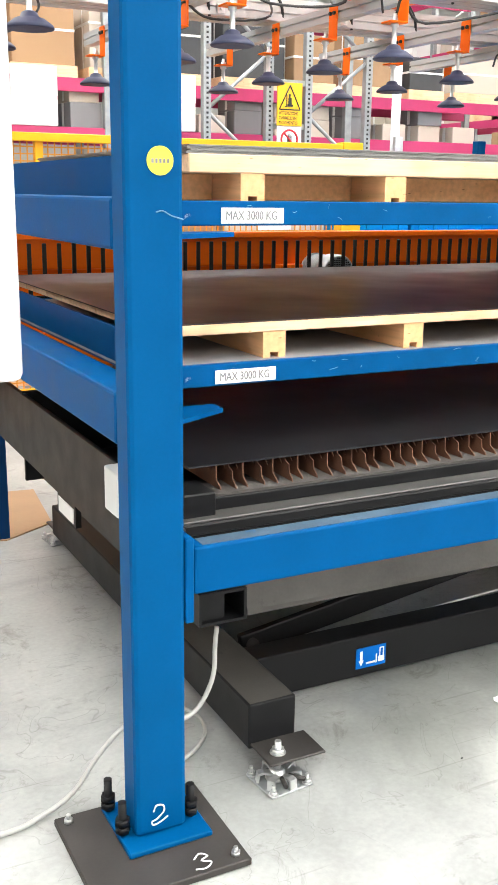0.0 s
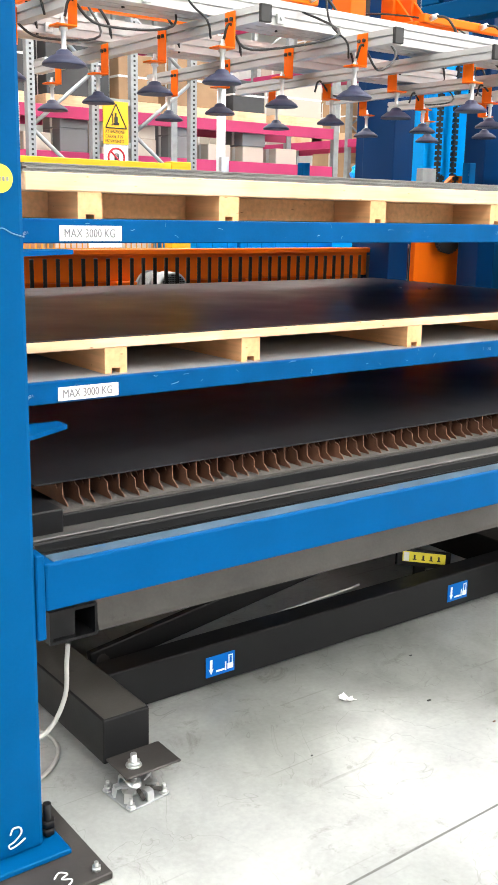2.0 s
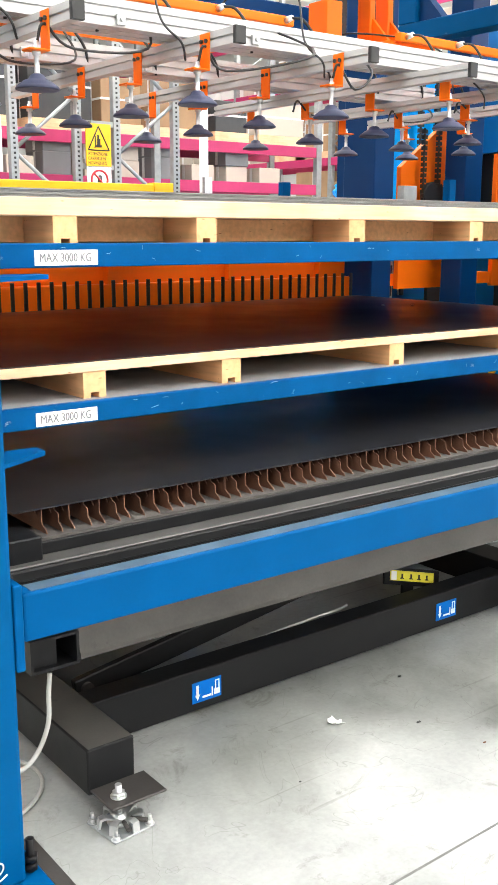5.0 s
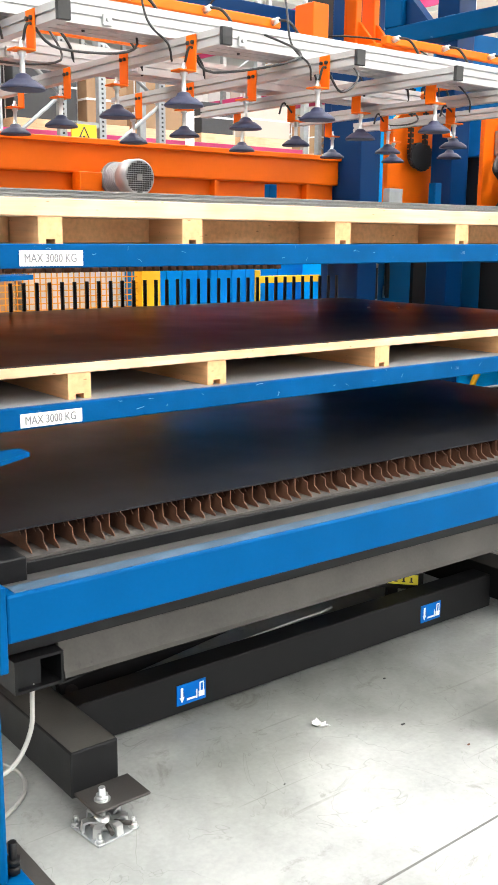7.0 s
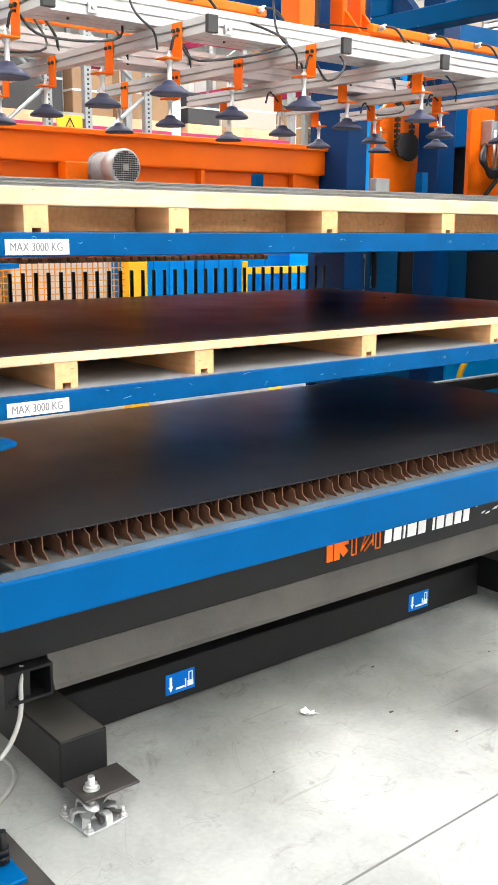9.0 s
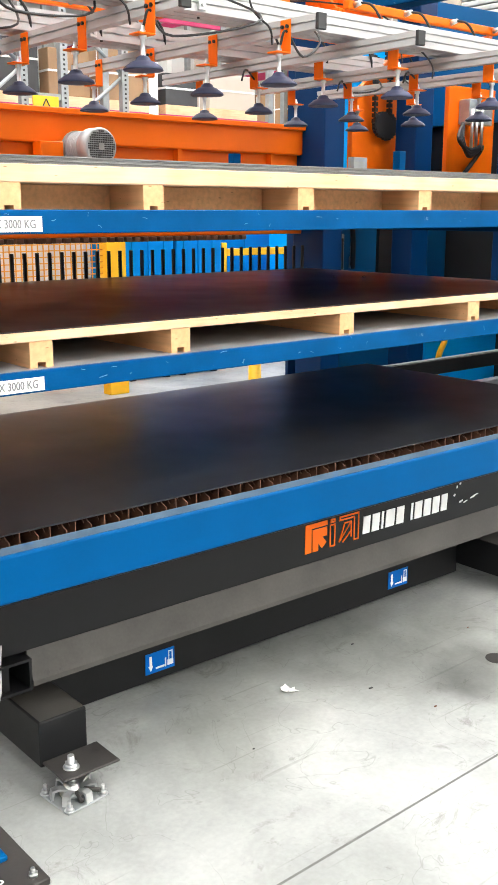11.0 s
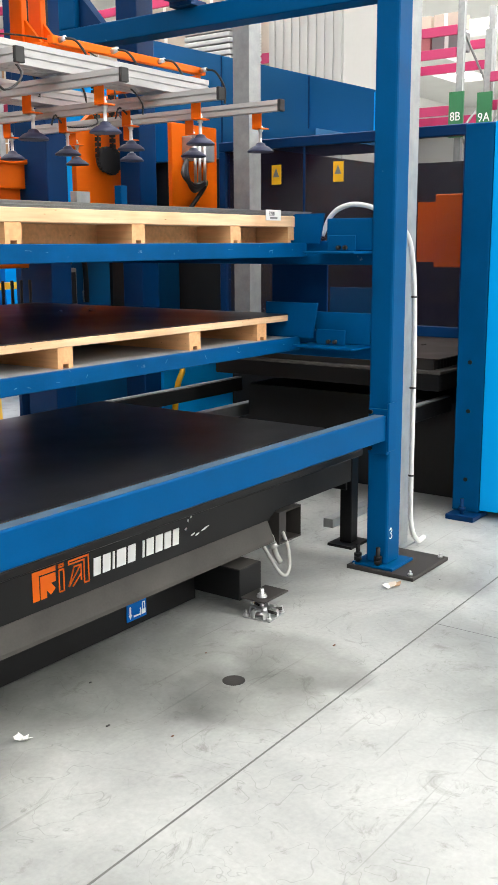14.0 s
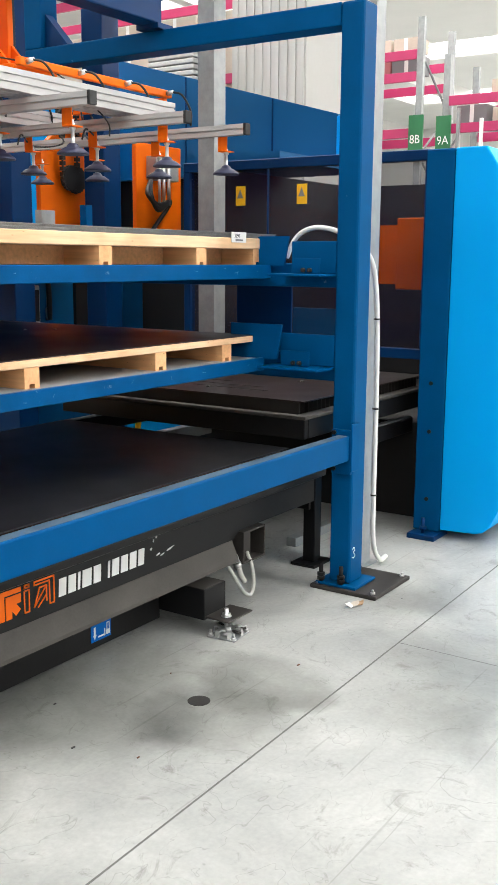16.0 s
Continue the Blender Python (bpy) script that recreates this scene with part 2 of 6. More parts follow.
MOTORGREY = mat("cast_grey", (0.42, 0.43, 0.43), 0.42, 0.4, 0.15, 20, 90, 0.01)
PINE = wood("pine_across", (0.95, 0.65, 0.40), (5, 70, 70))
PINEY = wood("pine_along", (0.93, 0.53, 0.26), (60, 4, 60))
WHITE = mat("white_label", (0.82, 0.82, 0.80), 0.5, 0, 0.03, 6, 60, 0.0)
INK = mat("grey_ink", (0.2, 0.2, 0.21), 0.6, 0, 0.05, 6, 60, 0.0)
WHITEPAINT = mat("white_lettering", (0.85, 0.85, 0.85), 0.5, 0, 0.03, 6, 60, 0.0)
YELLOW = mat("yellow_paint", (0.88, 0.47, 0.006), 0.45, 0, 0.06, 6, 60, 0.004)
MESHYEL = mat("ochre_mesh_paint", (0.66, 0.26, 0.01), 0.5, 0, 0.1, 6, 60, 0.0)
YELLOWDISC = mat("yellow_sticker", (0.80, 0.70, 0.06), 0.45, 0, 0.04, 9, 60, 0.0)
STICKBLUE = mat("blue_sticker", (0.0, 0.13, 0.52), 0.4, 0, 0.03, 6, 60, 0.0, spec=0.1)
SIGNRED = mat("red_print", (0.60, 0.02, 0.03), 0.45, 0, 0.03, 6, 60, 0.0)
SIGNGREEN = mat("green_sign", (0.02, 0.16, 0.06), 0.5, 0, 0.05, 6, 60, 0.0)
MAGENTA = mat("magenta_rack_paint", (0.46, 0.03, 0.125), 0.45, 0, 0.12, 3, 60, 0.004)
CARD = mat("cardboard", (0.34, 0.21, 0.115), 0.8, 0, 0.15, 5, 60, 0.004, by_piece=0.8)
PALEBOX = mat("pale_carton", (0.50, 0.44, 0.37), 0.75, 0, 0.12, 5, 60, 0.004, by_piece=0.8)
WORNTOP = mat("worn_beam_top", (0.06, 0.10, 0.145), 0.55, 0, 0.4, 14, 120, 0.01, spec=0.2, wear=(0.01, 0.10, 0.27), wear_amount=0.75, wear_scale=12)
SCRATCH = mat("scratch_grey", (0.12, 0.27, 0.42), 0.5, 0, 0.3, 30, 90, 0.0)
HOSE = mat("grey_hose", (0.42, 0.42, 0.40), 0.5, 0.1, 0.1, 30, 200, 0.02)
PIPEWHITE = mat("white_conduit", (0.78, 0.79, 0.78), 0.4, 0, 0.05, 9, 60, 0.0)
FLOORMAT = concrete("concrete_floor")
JOINT = mat("joint_filler", (0.13, 0.13, 0.125), 0.8, 0, 0.25, 40, 160, 0.02)
HALLWALL = mat("hall_wall", (0.42, 0.42, 0.405), 0.8, 0, 0.06, 1, 20, 0.004)
CEIL = mat("ceiling_white", (0.78, 0.78, 0.76), 0.8, 0, 0.04, 1, 20, 0.0)
SKYPANEL = glow("skylight_panel", (1.0, 0.99, 0.96), 3.0)
TINT = glass("tinted_window", (0.014, 0.009, 0.034), 0.04, 0.27)
# near-black that puts the shade of interiors and gaps into the colour
SHADEBLACK = mat("inside_shade_black", (0.007, 0.007, 0.008), 0.7, 0, 0.2, 5, 60, 0.0)
REDLAMP = mat("red_plastic", (0.7, 0.08, 0.03), 0.4, 0, 0.05, 5, 60, 0.0)


# ---- mesh helpers ----
def box(bm, x0, x1, y0, y1, z0, z1, bev=0.0):
    vs = [bm.verts.new((x, y, z)) for z in (z0, z1) for y in (y0, y1) for x in (x0, x1)]
    fs = [bm.faces.new([vs[i] for i in q]) for q in ((0, 2, 3, 1), (4, 5, 7, 6), (0, 1, 5, 4), (2, 6, 7, 3), (0, 4, 6, 2), (1, 3, 7, 5))]
    if bev:
        es = list({e for f in fs for e in f.edges})
        bmesh.ops.bevel(bm, geom=es, offset=bev, segments=2 if bev > 0.004 else 1, affect="EDGES", profile=0.5)
    return bm


def bx(*a, bev=0.0):
    return box(bmesh.new(), *a, bev=bev)


def cyl(bm, p0, p1, r0, r1=None, seg=14, caps=True):
    p0, p1 = Vector(p0), Vector(p1)
    r1 = r0 if r1 is None else r1
    q = (p1 - p0).to_track_quat("Z", "Y")
    rings = []
    for p, r in ((p0, r0), (p1, r1)):
        rings.append([bm.verts.new(p + q @ Vector((r * math.cos(a), r * math.sin(a), 0))) for a in (2 * math.pi * i / seg for i in range(seg))])
    for i in range(seg):
        f = bm.faces.new((rings[0][i], rings[0][(i + 1) % seg], rings[1][(i + 1) % seg], rings[1][i]))
        f.smooth = True
    if caps:
        bm.faces.new(rings[0][::-1]), bm.faces.new(rings[1])
    return bm


def lathe(bm, c, prof, seg=20):
    """Rings (r, z) round a vertical axis at c."""
    rings = [[bm.verts.new((c[0] + r * math.cos(a), c[1] + r * math.sin(a), c[2] + z)) for a in (2 * math.pi * i / seg for i in range(seg))] for r, z in prof]
    for a, b in zip(rings, rings[1:]):
        for i in range(seg):
            f = bm.faces.new((a[i], a[(i + 1) % seg], b[(i + 1) % seg], b[i]))
            f.smooth = True
    bm.faces.new(rings[0][::-1]), bm.faces.new(rings[-1])
    return bm


def tube(bm, pts, r, seg=8, steps=6):
    """A round hose through the points."""
    P = [Vector(p) for p in pts]
    P = [2 * P[0] - P[1]] + P + [2 * P[-1] - P[-2]]
    path = []
    for i in range(1, len(P) - 2):
        a, b, c, d = P[i - 1:i + 3]
        for k in range(steps):
            t = k / steps
            path.append(0.5 * (2 * b + (c - a) * t + (2 * a - 5 * b + 4 * c - d) * t * t + (3 * b - a - 3 * c + d) * t ** 3))
    path.append(P[-2])
    rings = []
    up = Vector((0.3, 0.2, 0.93))
    for i, p in enumerate(path):
        d = (path[min(i + 1, len(path) - 1)] - path[max(i - 1, 0)]).normalized()
        up = up - up.dot(d) * d
        if up.length < 0.05:
            up = d.orthogonal()
        up.normalize()
        u, v = up, d.cross(up)
        rings.append([bm.verts.new(p + r * (math.cos(a) * u + math.sin(a) * v)) for a in (2 * math.pi * k / seg for k in range(seg))])
    for a, b in zip(rings, rings[1:]):
        for k in range(seg):
            f = bm.faces.new((a[k], a[(k + 1) % seg], b[(k + 1) % seg], b[k]))
            f.smooth = True
    bm.faces.new(rings[0][::-1]), bm.faces.new(rings[-1])
    return bm


def prism(bm, outline, axis, a0, a1):
    """An outline of (u, v) pushed along an axis: 'x' takes (y, z), 'y' takes (x, z), 'z' takes (x, y)."""
    def at(u, v, w):
        return {"x": (w, u, v), "y": (u, w, v), "z": (u, v, w)}[axis]
    A = [bm.verts.new(at(u, v, a0)) for u, v in outline]
    B = [bm.verts.new(at(u, v, a1)) for u, v in outline]
    n = len(A)
    for i in range(n):
        bm.faces.new((A[i], A[(i + 1) % n], B[(i + 1) % n], B[i]))
    bm.faces.new(A[::-1]), bm.faces.new(B)
    return bm


ROOT = {}


def thing(name, at, label, category, group="", kind=""):
    ob = new(name)
    ob.location = at
    ob.empty_display_size = 0.1
    ROOT[ob] = Vector(at)
    return tagged(ob, label, category, group, kind)


def part(name, bm, material, parent, label="", kind=""):
    """One mesh under a thing or a part; its points are given in the world."""
    top = parent
    while top.parent:
        top = top.parent
    bmesh.ops.translate(bm, verts=bm.verts, vec=-ROOT[top])
    bmesh.ops.recalc_face_normals(bm, faces=bm.faces)
    me = bpy.data.meshes.new(name)
    bm.to_mesh(me), bm.free()
    me.materials.append(material)
    ob = new(name, me)
    ob.parent = parent
    return tagged(ob, label, kind=kind)


def solo(name, bm, material, label, category="", kind="", group=""):
    bmesh.ops.recalc_face_normals(bm, faces=bm.faces)
    me = bpy.data.meshes.new(name)
    bm.to_mesh(me), bm.free()
    me.materials.append(material)
    ob = new(name, me)
    ROOT[ob] = Vector((0, 0, 0))
    return tagged(ob, label, category, group, kind)


def piece(name, mesh, parent, at=(0, 0, 0), rz=0.0):
    """A piece on shared mesh data; at is in its thing's space."""
    ob = new(name, mesh)
    ob.parent = parent
    ob.location = at
    ob.rotation_euler = (0, 0, rz)
    return ob


def mesh_of(name, bm, material):
    bmesh.ops.recalc_face_normals(bm, faces=bm.faces)
    me = bpy.data.meshes.new(name)
    bm.to_mesh(me), bm.free()
    me.materials.append(material)
    return me


def lettering(text, size, m, depth=0.001, narrow=1.0):
    """The mesh of a line of text, standing in the x-z plane and facing -y, its lower left corner at the origin."""
    c = bpy.data.curves.new("text", "FONT")
    c.body, c.size, c.extrude, c.resolution_u = text, size, depth, 3
    ob = new("text", c)
    me = bpy.data.meshes.new_from_object(ob.evaluated_get(bpy.context.evaluated_depsgraph_get()))
    bpy.data.objects.remove(ob)
    me.transform(Matrix.Diagonal((narrow, 1, 1, 1)))
    me.transform(Matrix.Rotation(radians(90), 4, "X"))
    me.materials.clear()
    me.materials.append(m)
    return me


def write(text, size, m, parent, at, rz=0.0, name="lettering", narrow=1.0, rx=0.0):
    top = parent
    while top.parent:
        top = top.parent
    ob = new(name, lettering(text, size, m, narrow=narrow))
    ob.parent = parent
    ob.location = Vector(at) - ROOT[top]
    ob.rotation_euler = (radians(rx), 0, radians(rz))
    return ob

# ---- hall ----
X0, X1, Y0, Y1, ZC = -14.0, 44.0, -30.0, 24.0, 7.7


def floor_and_hall():
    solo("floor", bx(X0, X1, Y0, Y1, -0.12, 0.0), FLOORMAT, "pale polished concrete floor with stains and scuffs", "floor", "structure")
    j = bmesh.new()
    prism(j, [(X0, -0.772), (X1, 0.214), (X1, 0.221), (X0, -0.765)], "z", -0.01, 0.0006)
    box(j, X0, X1, -4.497, -4.487, -0.01, 0.0006)
    box(j, 2.991, 2.995, Y0, -0.482, -0.01, 0.0006)
    solo("floor_joint", j, JOINT, "dark sawn joint in the concrete floor", "joint", "structure")
    solo("wall_south", bx(X0, X1, Y0 - 0.2, Y0, 0, ZC), HALLWALL, "pale hall wall", "wall", "structure")
    solo("wall_north", bx(X0, X1, Y1, Y1 + 0.2, 0, ZC), HALLWALL, "pale hall wall", "wall", "structure")
    solo("wall_west", bx(X0 - 0.2, X0, Y0, Y1, 0, ZC), HALLWALL, "pale hall wall", "wall", "structure")
    # ceiling white in place of wall grey: the far end's brightness put into colour
    solo("wall_east", bx(X1, X1 + 0.2, Y0, Y1, 0, ZC), CEIL, "pale hall wall whitened for the bright far end", "wall", "structure")
    c = bmesh.new()
    strips = [-9.0, -2.0, 5.0, 12.0, 19.0, 28.0, 36.0]
    edges = [X0] + [v for s in strips for v in (s - 1.1, s + 1.1)] + [X1]
    for a, b in zip(edges[::2], edges[1::2]):
        box(c, a, b, Y0, Y1, ZC, ZC + 0.2)
    for s in strips:
        box(c, s - 1.1, s + 1.1, Y0, -29.0, ZC, ZC + 0.2)
        box(c, s - 1.1, s + 1.1, 15.0, Y1, ZC, ZC + 0.2)
    for y in (-24.0, -18.0, -12.0, -6.0, 0.0, 6.0, 12.0, 18.0):
        box(c, X0, X1, y - 0.15, y + 0.15, ZC - 0.5, ZC)
    solo("ceiling", c, CEIL, "white hall ceiling with concrete beams", "ceiling", "structure")
    for s in strips:
        solo("skylight", bx(s - 1.1, s + 1.1, -29.0, 15.0, ZC + 0.15, ZC + 0.19), SKYPANEL, "bright translucent roof light", "skylight", "structure")


floor_and_hall()


# ---- the sheet rack ----
def hexbolt(bm, x, y, z, r=0.012, h=0.012):
    cyl(bm, (x, y, z), (x, y, z + h), r, seg=6)


def sheet_rack():
    r = thing("sheet_rack", (0, 0, 0), "blue painted steel frame of a sheet store", "rack")
    H = 3.2
    posts = []
    for x, y in ((0.0, 0.0), (3.45, 0.0), (0.0, 2.95)):
        pa = -0.15 if x < 1 else -0.05
        top = 2.72 if (x, y) == (3.45, 0.0) else H
        deep = 0.115 if x > 1 else 0.09
        p = part("post", bx(x + 0.005, x + 0.14, y, y + deep, 0.035, top, bev=0.012), POSTBLUE, r)
        posts.append(p)
        part("foot_plate", bx(x - 0.03, x + 0.19, y - 0.05, y + 0.17, 0.02, 0.035, bev=0.003), POSTBLUE, p)
        part("base_plate", bx(x + pa, x + pa + 0.39, y - 0.17, y + 0.19, 0.0, 0.02, bev=0.003), BROWNST, p, "dark steel floor plate")
        for i, (dx, dy) in enumerate(((0.165, 0.035), (-0.018, 0.035), (0.165, 0.145), (-0.018, 0.145))):
            b = bmesh.new()
            cyl(b, (x + dx, y + dy, 0.035), (x + dx, y + dy, 0.125), 0.011, seg=8)
            hexbolt(b, x + dx, y + dy, 0.042, 0.019, 0.018)
            hexbolt(b, x + dx, y + dy, 0.064, 0.019, 0.016)
            part("anchor_bolt", b, BLACKST, p, "blackened anchor bolt")
        for dx, dy in ((pa + 0.36, -0.14), (pa + 0.03, 0.16), (pa + 0.03, -0.14)):
            b = bmesh.new()
            hexbolt(b, x + dx, y + dy, 0.02, 0.012, 0.01)
            cyl(b, (x + dx, y + dy, 0.03), (x + dx, y + dy, 0.042), 0.006, seg=8)
            part("plate_screw", b, ZINC, p, "bright zinc screw")
    # front beam with end plates
    beam = part("front_beam", bx(0.165, 3.43, 0.005, 0.068, 0.652, 0.773, bev=0.007), BLUE, r, "blue front beam scuffed along its upper edge")
    part("beam_top_wear", bx(0.19, 3.42, 0.013, 0.062, 0.7728, 0.7742), WORNTOP, beam, "scuffed paint on the upper face")
    for x, s in ((0.14, 1), (3.45, -1)):
        part("beam_end_plate", bx(*sorted((x, x + s * 0.022)), -0.002, 0.10, 0.585, 0.80, bev=0.003), BLUE, r)
        for z in (0.61, 0.785):
            part("beam_bolt", cyl(bmesh.new(), (x + s * 0.022, 0.085, z), (x + s * 0.034, 0.085, z), 0.011, seg=6), BLACKST, r)
    part("front_cleat", bx(3.425, 3.50, -0.012, 0.0, 0.60, 0.83, bev=0.003), BLUE, r)
    # side arms between front and rear posts, with their tray brackets
    for z0, z1 in ((1.462, 1.575), (1.02, 1.143)):
        for x in (0.005, 3.478):
            part("side_arm", bx(x, x + 0.11, 0.09 if x < 1 else 0.115, 2.95 if x < 1 else 2.46, z0, z1, bev=0.008), SCUFFED, r, "blue side arm with rubbed paint")
    for z, tip in ((1.475, 0.44), (1.005, 0.41)):
        tb = bmesh.new()
        prism(tb, [(0.14, 0.22), (tip, 0.37), (tip, 0.43), (0.14, 0.43)], "z", z, z + 0.012)
        part("tray_bracket", tb, BLUE, r, "pale blue tray bracket")
    for z, ya, yb in ((1.527, 0.31, 0.165), (1.09, 0.37, 0.213)):
        bk = part("tray_bracket", bx(3.30, 3.475, 0.117, ya + 0.08, z - 0.012, z, bev=0.003), BLUE, r, "flat blue bracket between tray and post")
        part("bracket_plate", bx(3.463, 3.475, 0.117, ya + 0.05, z, z + 0.15, bev=0.003), POSTBLUE, bk, "upright blue plate")
        part("bracket_stop", bx(3.392, 3.40, yb, ya, z, z + 0.072, bev=0.002), POSTBLUE, bk)
        for by in (yb + 0.05, yb + 0.085):
            u = bmesh.new()
            cyl(u, (3.392, by, z + 0.016), (3.377, by, z + 0.016), 0.011, seg=6)
            cyl(u, (3.377, by, z + 0.016), (3.368, by, z + 0.016), 0.006, seg=8)
            part("bracket_bolt", u, BROWNST, bk, "dark bolt head")
    part("side_plate", bx(3.585, 3.597, 0.43, 0.76, 1.143, 1.50, bev=0.003), DARKBLUE, r, "dark blue upright plate between the side arms")
    # top frame
    part("top_cross_beam", bx(3.455, 3.585, 0.115, 2.10, 2.62, 2.72, bev=0.008), POSTBLUE, r)
    part("upper_post", bx(3.455, 3.585, 1.97, 2.10, 2.72, 3.4, bev=0.008), POSTBLUE, r)
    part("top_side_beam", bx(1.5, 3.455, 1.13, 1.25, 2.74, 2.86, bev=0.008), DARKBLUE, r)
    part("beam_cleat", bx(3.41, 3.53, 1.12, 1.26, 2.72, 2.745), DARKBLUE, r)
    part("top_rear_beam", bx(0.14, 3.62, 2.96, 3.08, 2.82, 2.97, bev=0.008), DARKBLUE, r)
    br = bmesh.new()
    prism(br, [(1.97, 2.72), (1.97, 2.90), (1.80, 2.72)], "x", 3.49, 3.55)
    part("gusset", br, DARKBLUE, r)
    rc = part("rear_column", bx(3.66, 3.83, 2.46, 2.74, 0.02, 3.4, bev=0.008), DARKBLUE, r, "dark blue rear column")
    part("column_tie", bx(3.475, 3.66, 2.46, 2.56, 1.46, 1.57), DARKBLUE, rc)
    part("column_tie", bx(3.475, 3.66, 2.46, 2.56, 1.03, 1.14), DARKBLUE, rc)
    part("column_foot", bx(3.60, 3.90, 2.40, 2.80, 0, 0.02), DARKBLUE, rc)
    # sticker, chalk marks
    d = bmesh.new()
    cyl(d, (0.085, -0.0005, 1.651), (0.085, -0.003, 1.651), 0.030, seg=32)
    disc = part("round_sticker", d, YELLOWDISC, posts[0], "round yellow numbered sticker")
    b = bmesh.new()
    for i in range(5):
        box(b, 0.065 + i * 0.0088, 0.070 + i * 0.0088, -0.0042, -0.003, 1.646, 1.655)
    part("print_bar", b, INK, disc)
    m = bmesh.new()
    tube(m, [(0.05, -0.002, 0.12), (0.058, -0.002, 0.135), (0.075, -0.002, 0.132), (0.078, -0.002, 0.115), (0.06, -0.002, 0.098), (0.046, -0.002, 0.093), (0.05, -0.002, 0.083), (0.07, -0.002, 0.088), (0.088, -0.002, 0.098)], 0.0022, 5)
    bmesh.ops.translate(m, verts=m.verts, vec=(0, 0, -0.02))
    part("chalk_mark", m, WHITEPAINT, posts[0], "white hand-drawn mark")
    m = bmesh.new()
    tube(m, [(0.11, -0.115, 0.021), (0.13, -0.10, 0.021), (0.145, -0.115, 0.021), (0.125, -0.125, 0.021), (0.145, -0.14, 0.021), (0.125, -0.155, 0.021), (0.10, -0.15, 0.021)], 0.0022, 5)
    part("chalk_mark", m, WHITEPAINT, posts[0], "white hand-drawn mark")
    m = bmesh.new()
    tube(m, [(3.475, -0.002, 0.205), (3.49, -0.002, 0.215), (3.50, -0.002, 0.20), (3.488, -0.002, 0.19), (3.502, -0.002, 0.175), (3.488, -0.002, 0.162), (3.475, -0.002, 0.168)], 0.002, 5)
    part("chalk_mark", m, WHITEPAINT, posts[1], "white hand-drawn mark")
    # scratches in the paint
    s = bmesh.new()
    tube(s, [(0.075, -0.0008, 1.545), (0.09, -0.0008, 1.548), (0.11, -0.0008, 1.538), (0.138, -0.0008, 1.53)], 0.0015, 4)
    part("scratch", s, SCRATCH, posts[0])
    # steel conduit up the right post
    c = bmesh.new()
    tube(c, [(3.63, 0.085, 1.66), (3.695, 0.06, 1.607), (3.756, 0.06, 1.513), (3.794, 0.06, 1.319), (3.812, 0.06, 0.92), (3.815, 0.06, 0.42), (3.83, 0.06, 0.149), (3.90, 0.055, 0.04), (3.985, 0.06, 0.035)], 0.013, 10)
    for cz in (1.3, 0.85, 0.4):
        part("cable_tie", cyl(bmesh.new(), (3.794 + (1.3 - cz) * 0.024, 0.06, cz), (3.794 + (1.3 - cz) * 0.024, 0.06, cz + 0.008), 0.016, seg=10), CAPBLACK, r)
    c2 = bmesh.new()
    tube(c2, [(3.60, 0.47, 1.60), (3.60, 0.432, 1.679), (3.60, 0.385, 1.722), (3.60, 0.321, 1.743), (3.60, 0.259, 1.742), (3.60, 0.19, 1.726), (3.61, 0.13, 1.69)], 0.012, 10)
    part("white_conduit", c2, PIPEWHITE, r, "white conduit bowing over the tray bracket")
    part("white_conduit", c, PIPEWHITE, r, "white plastic conduit clipped up the post")
    return r


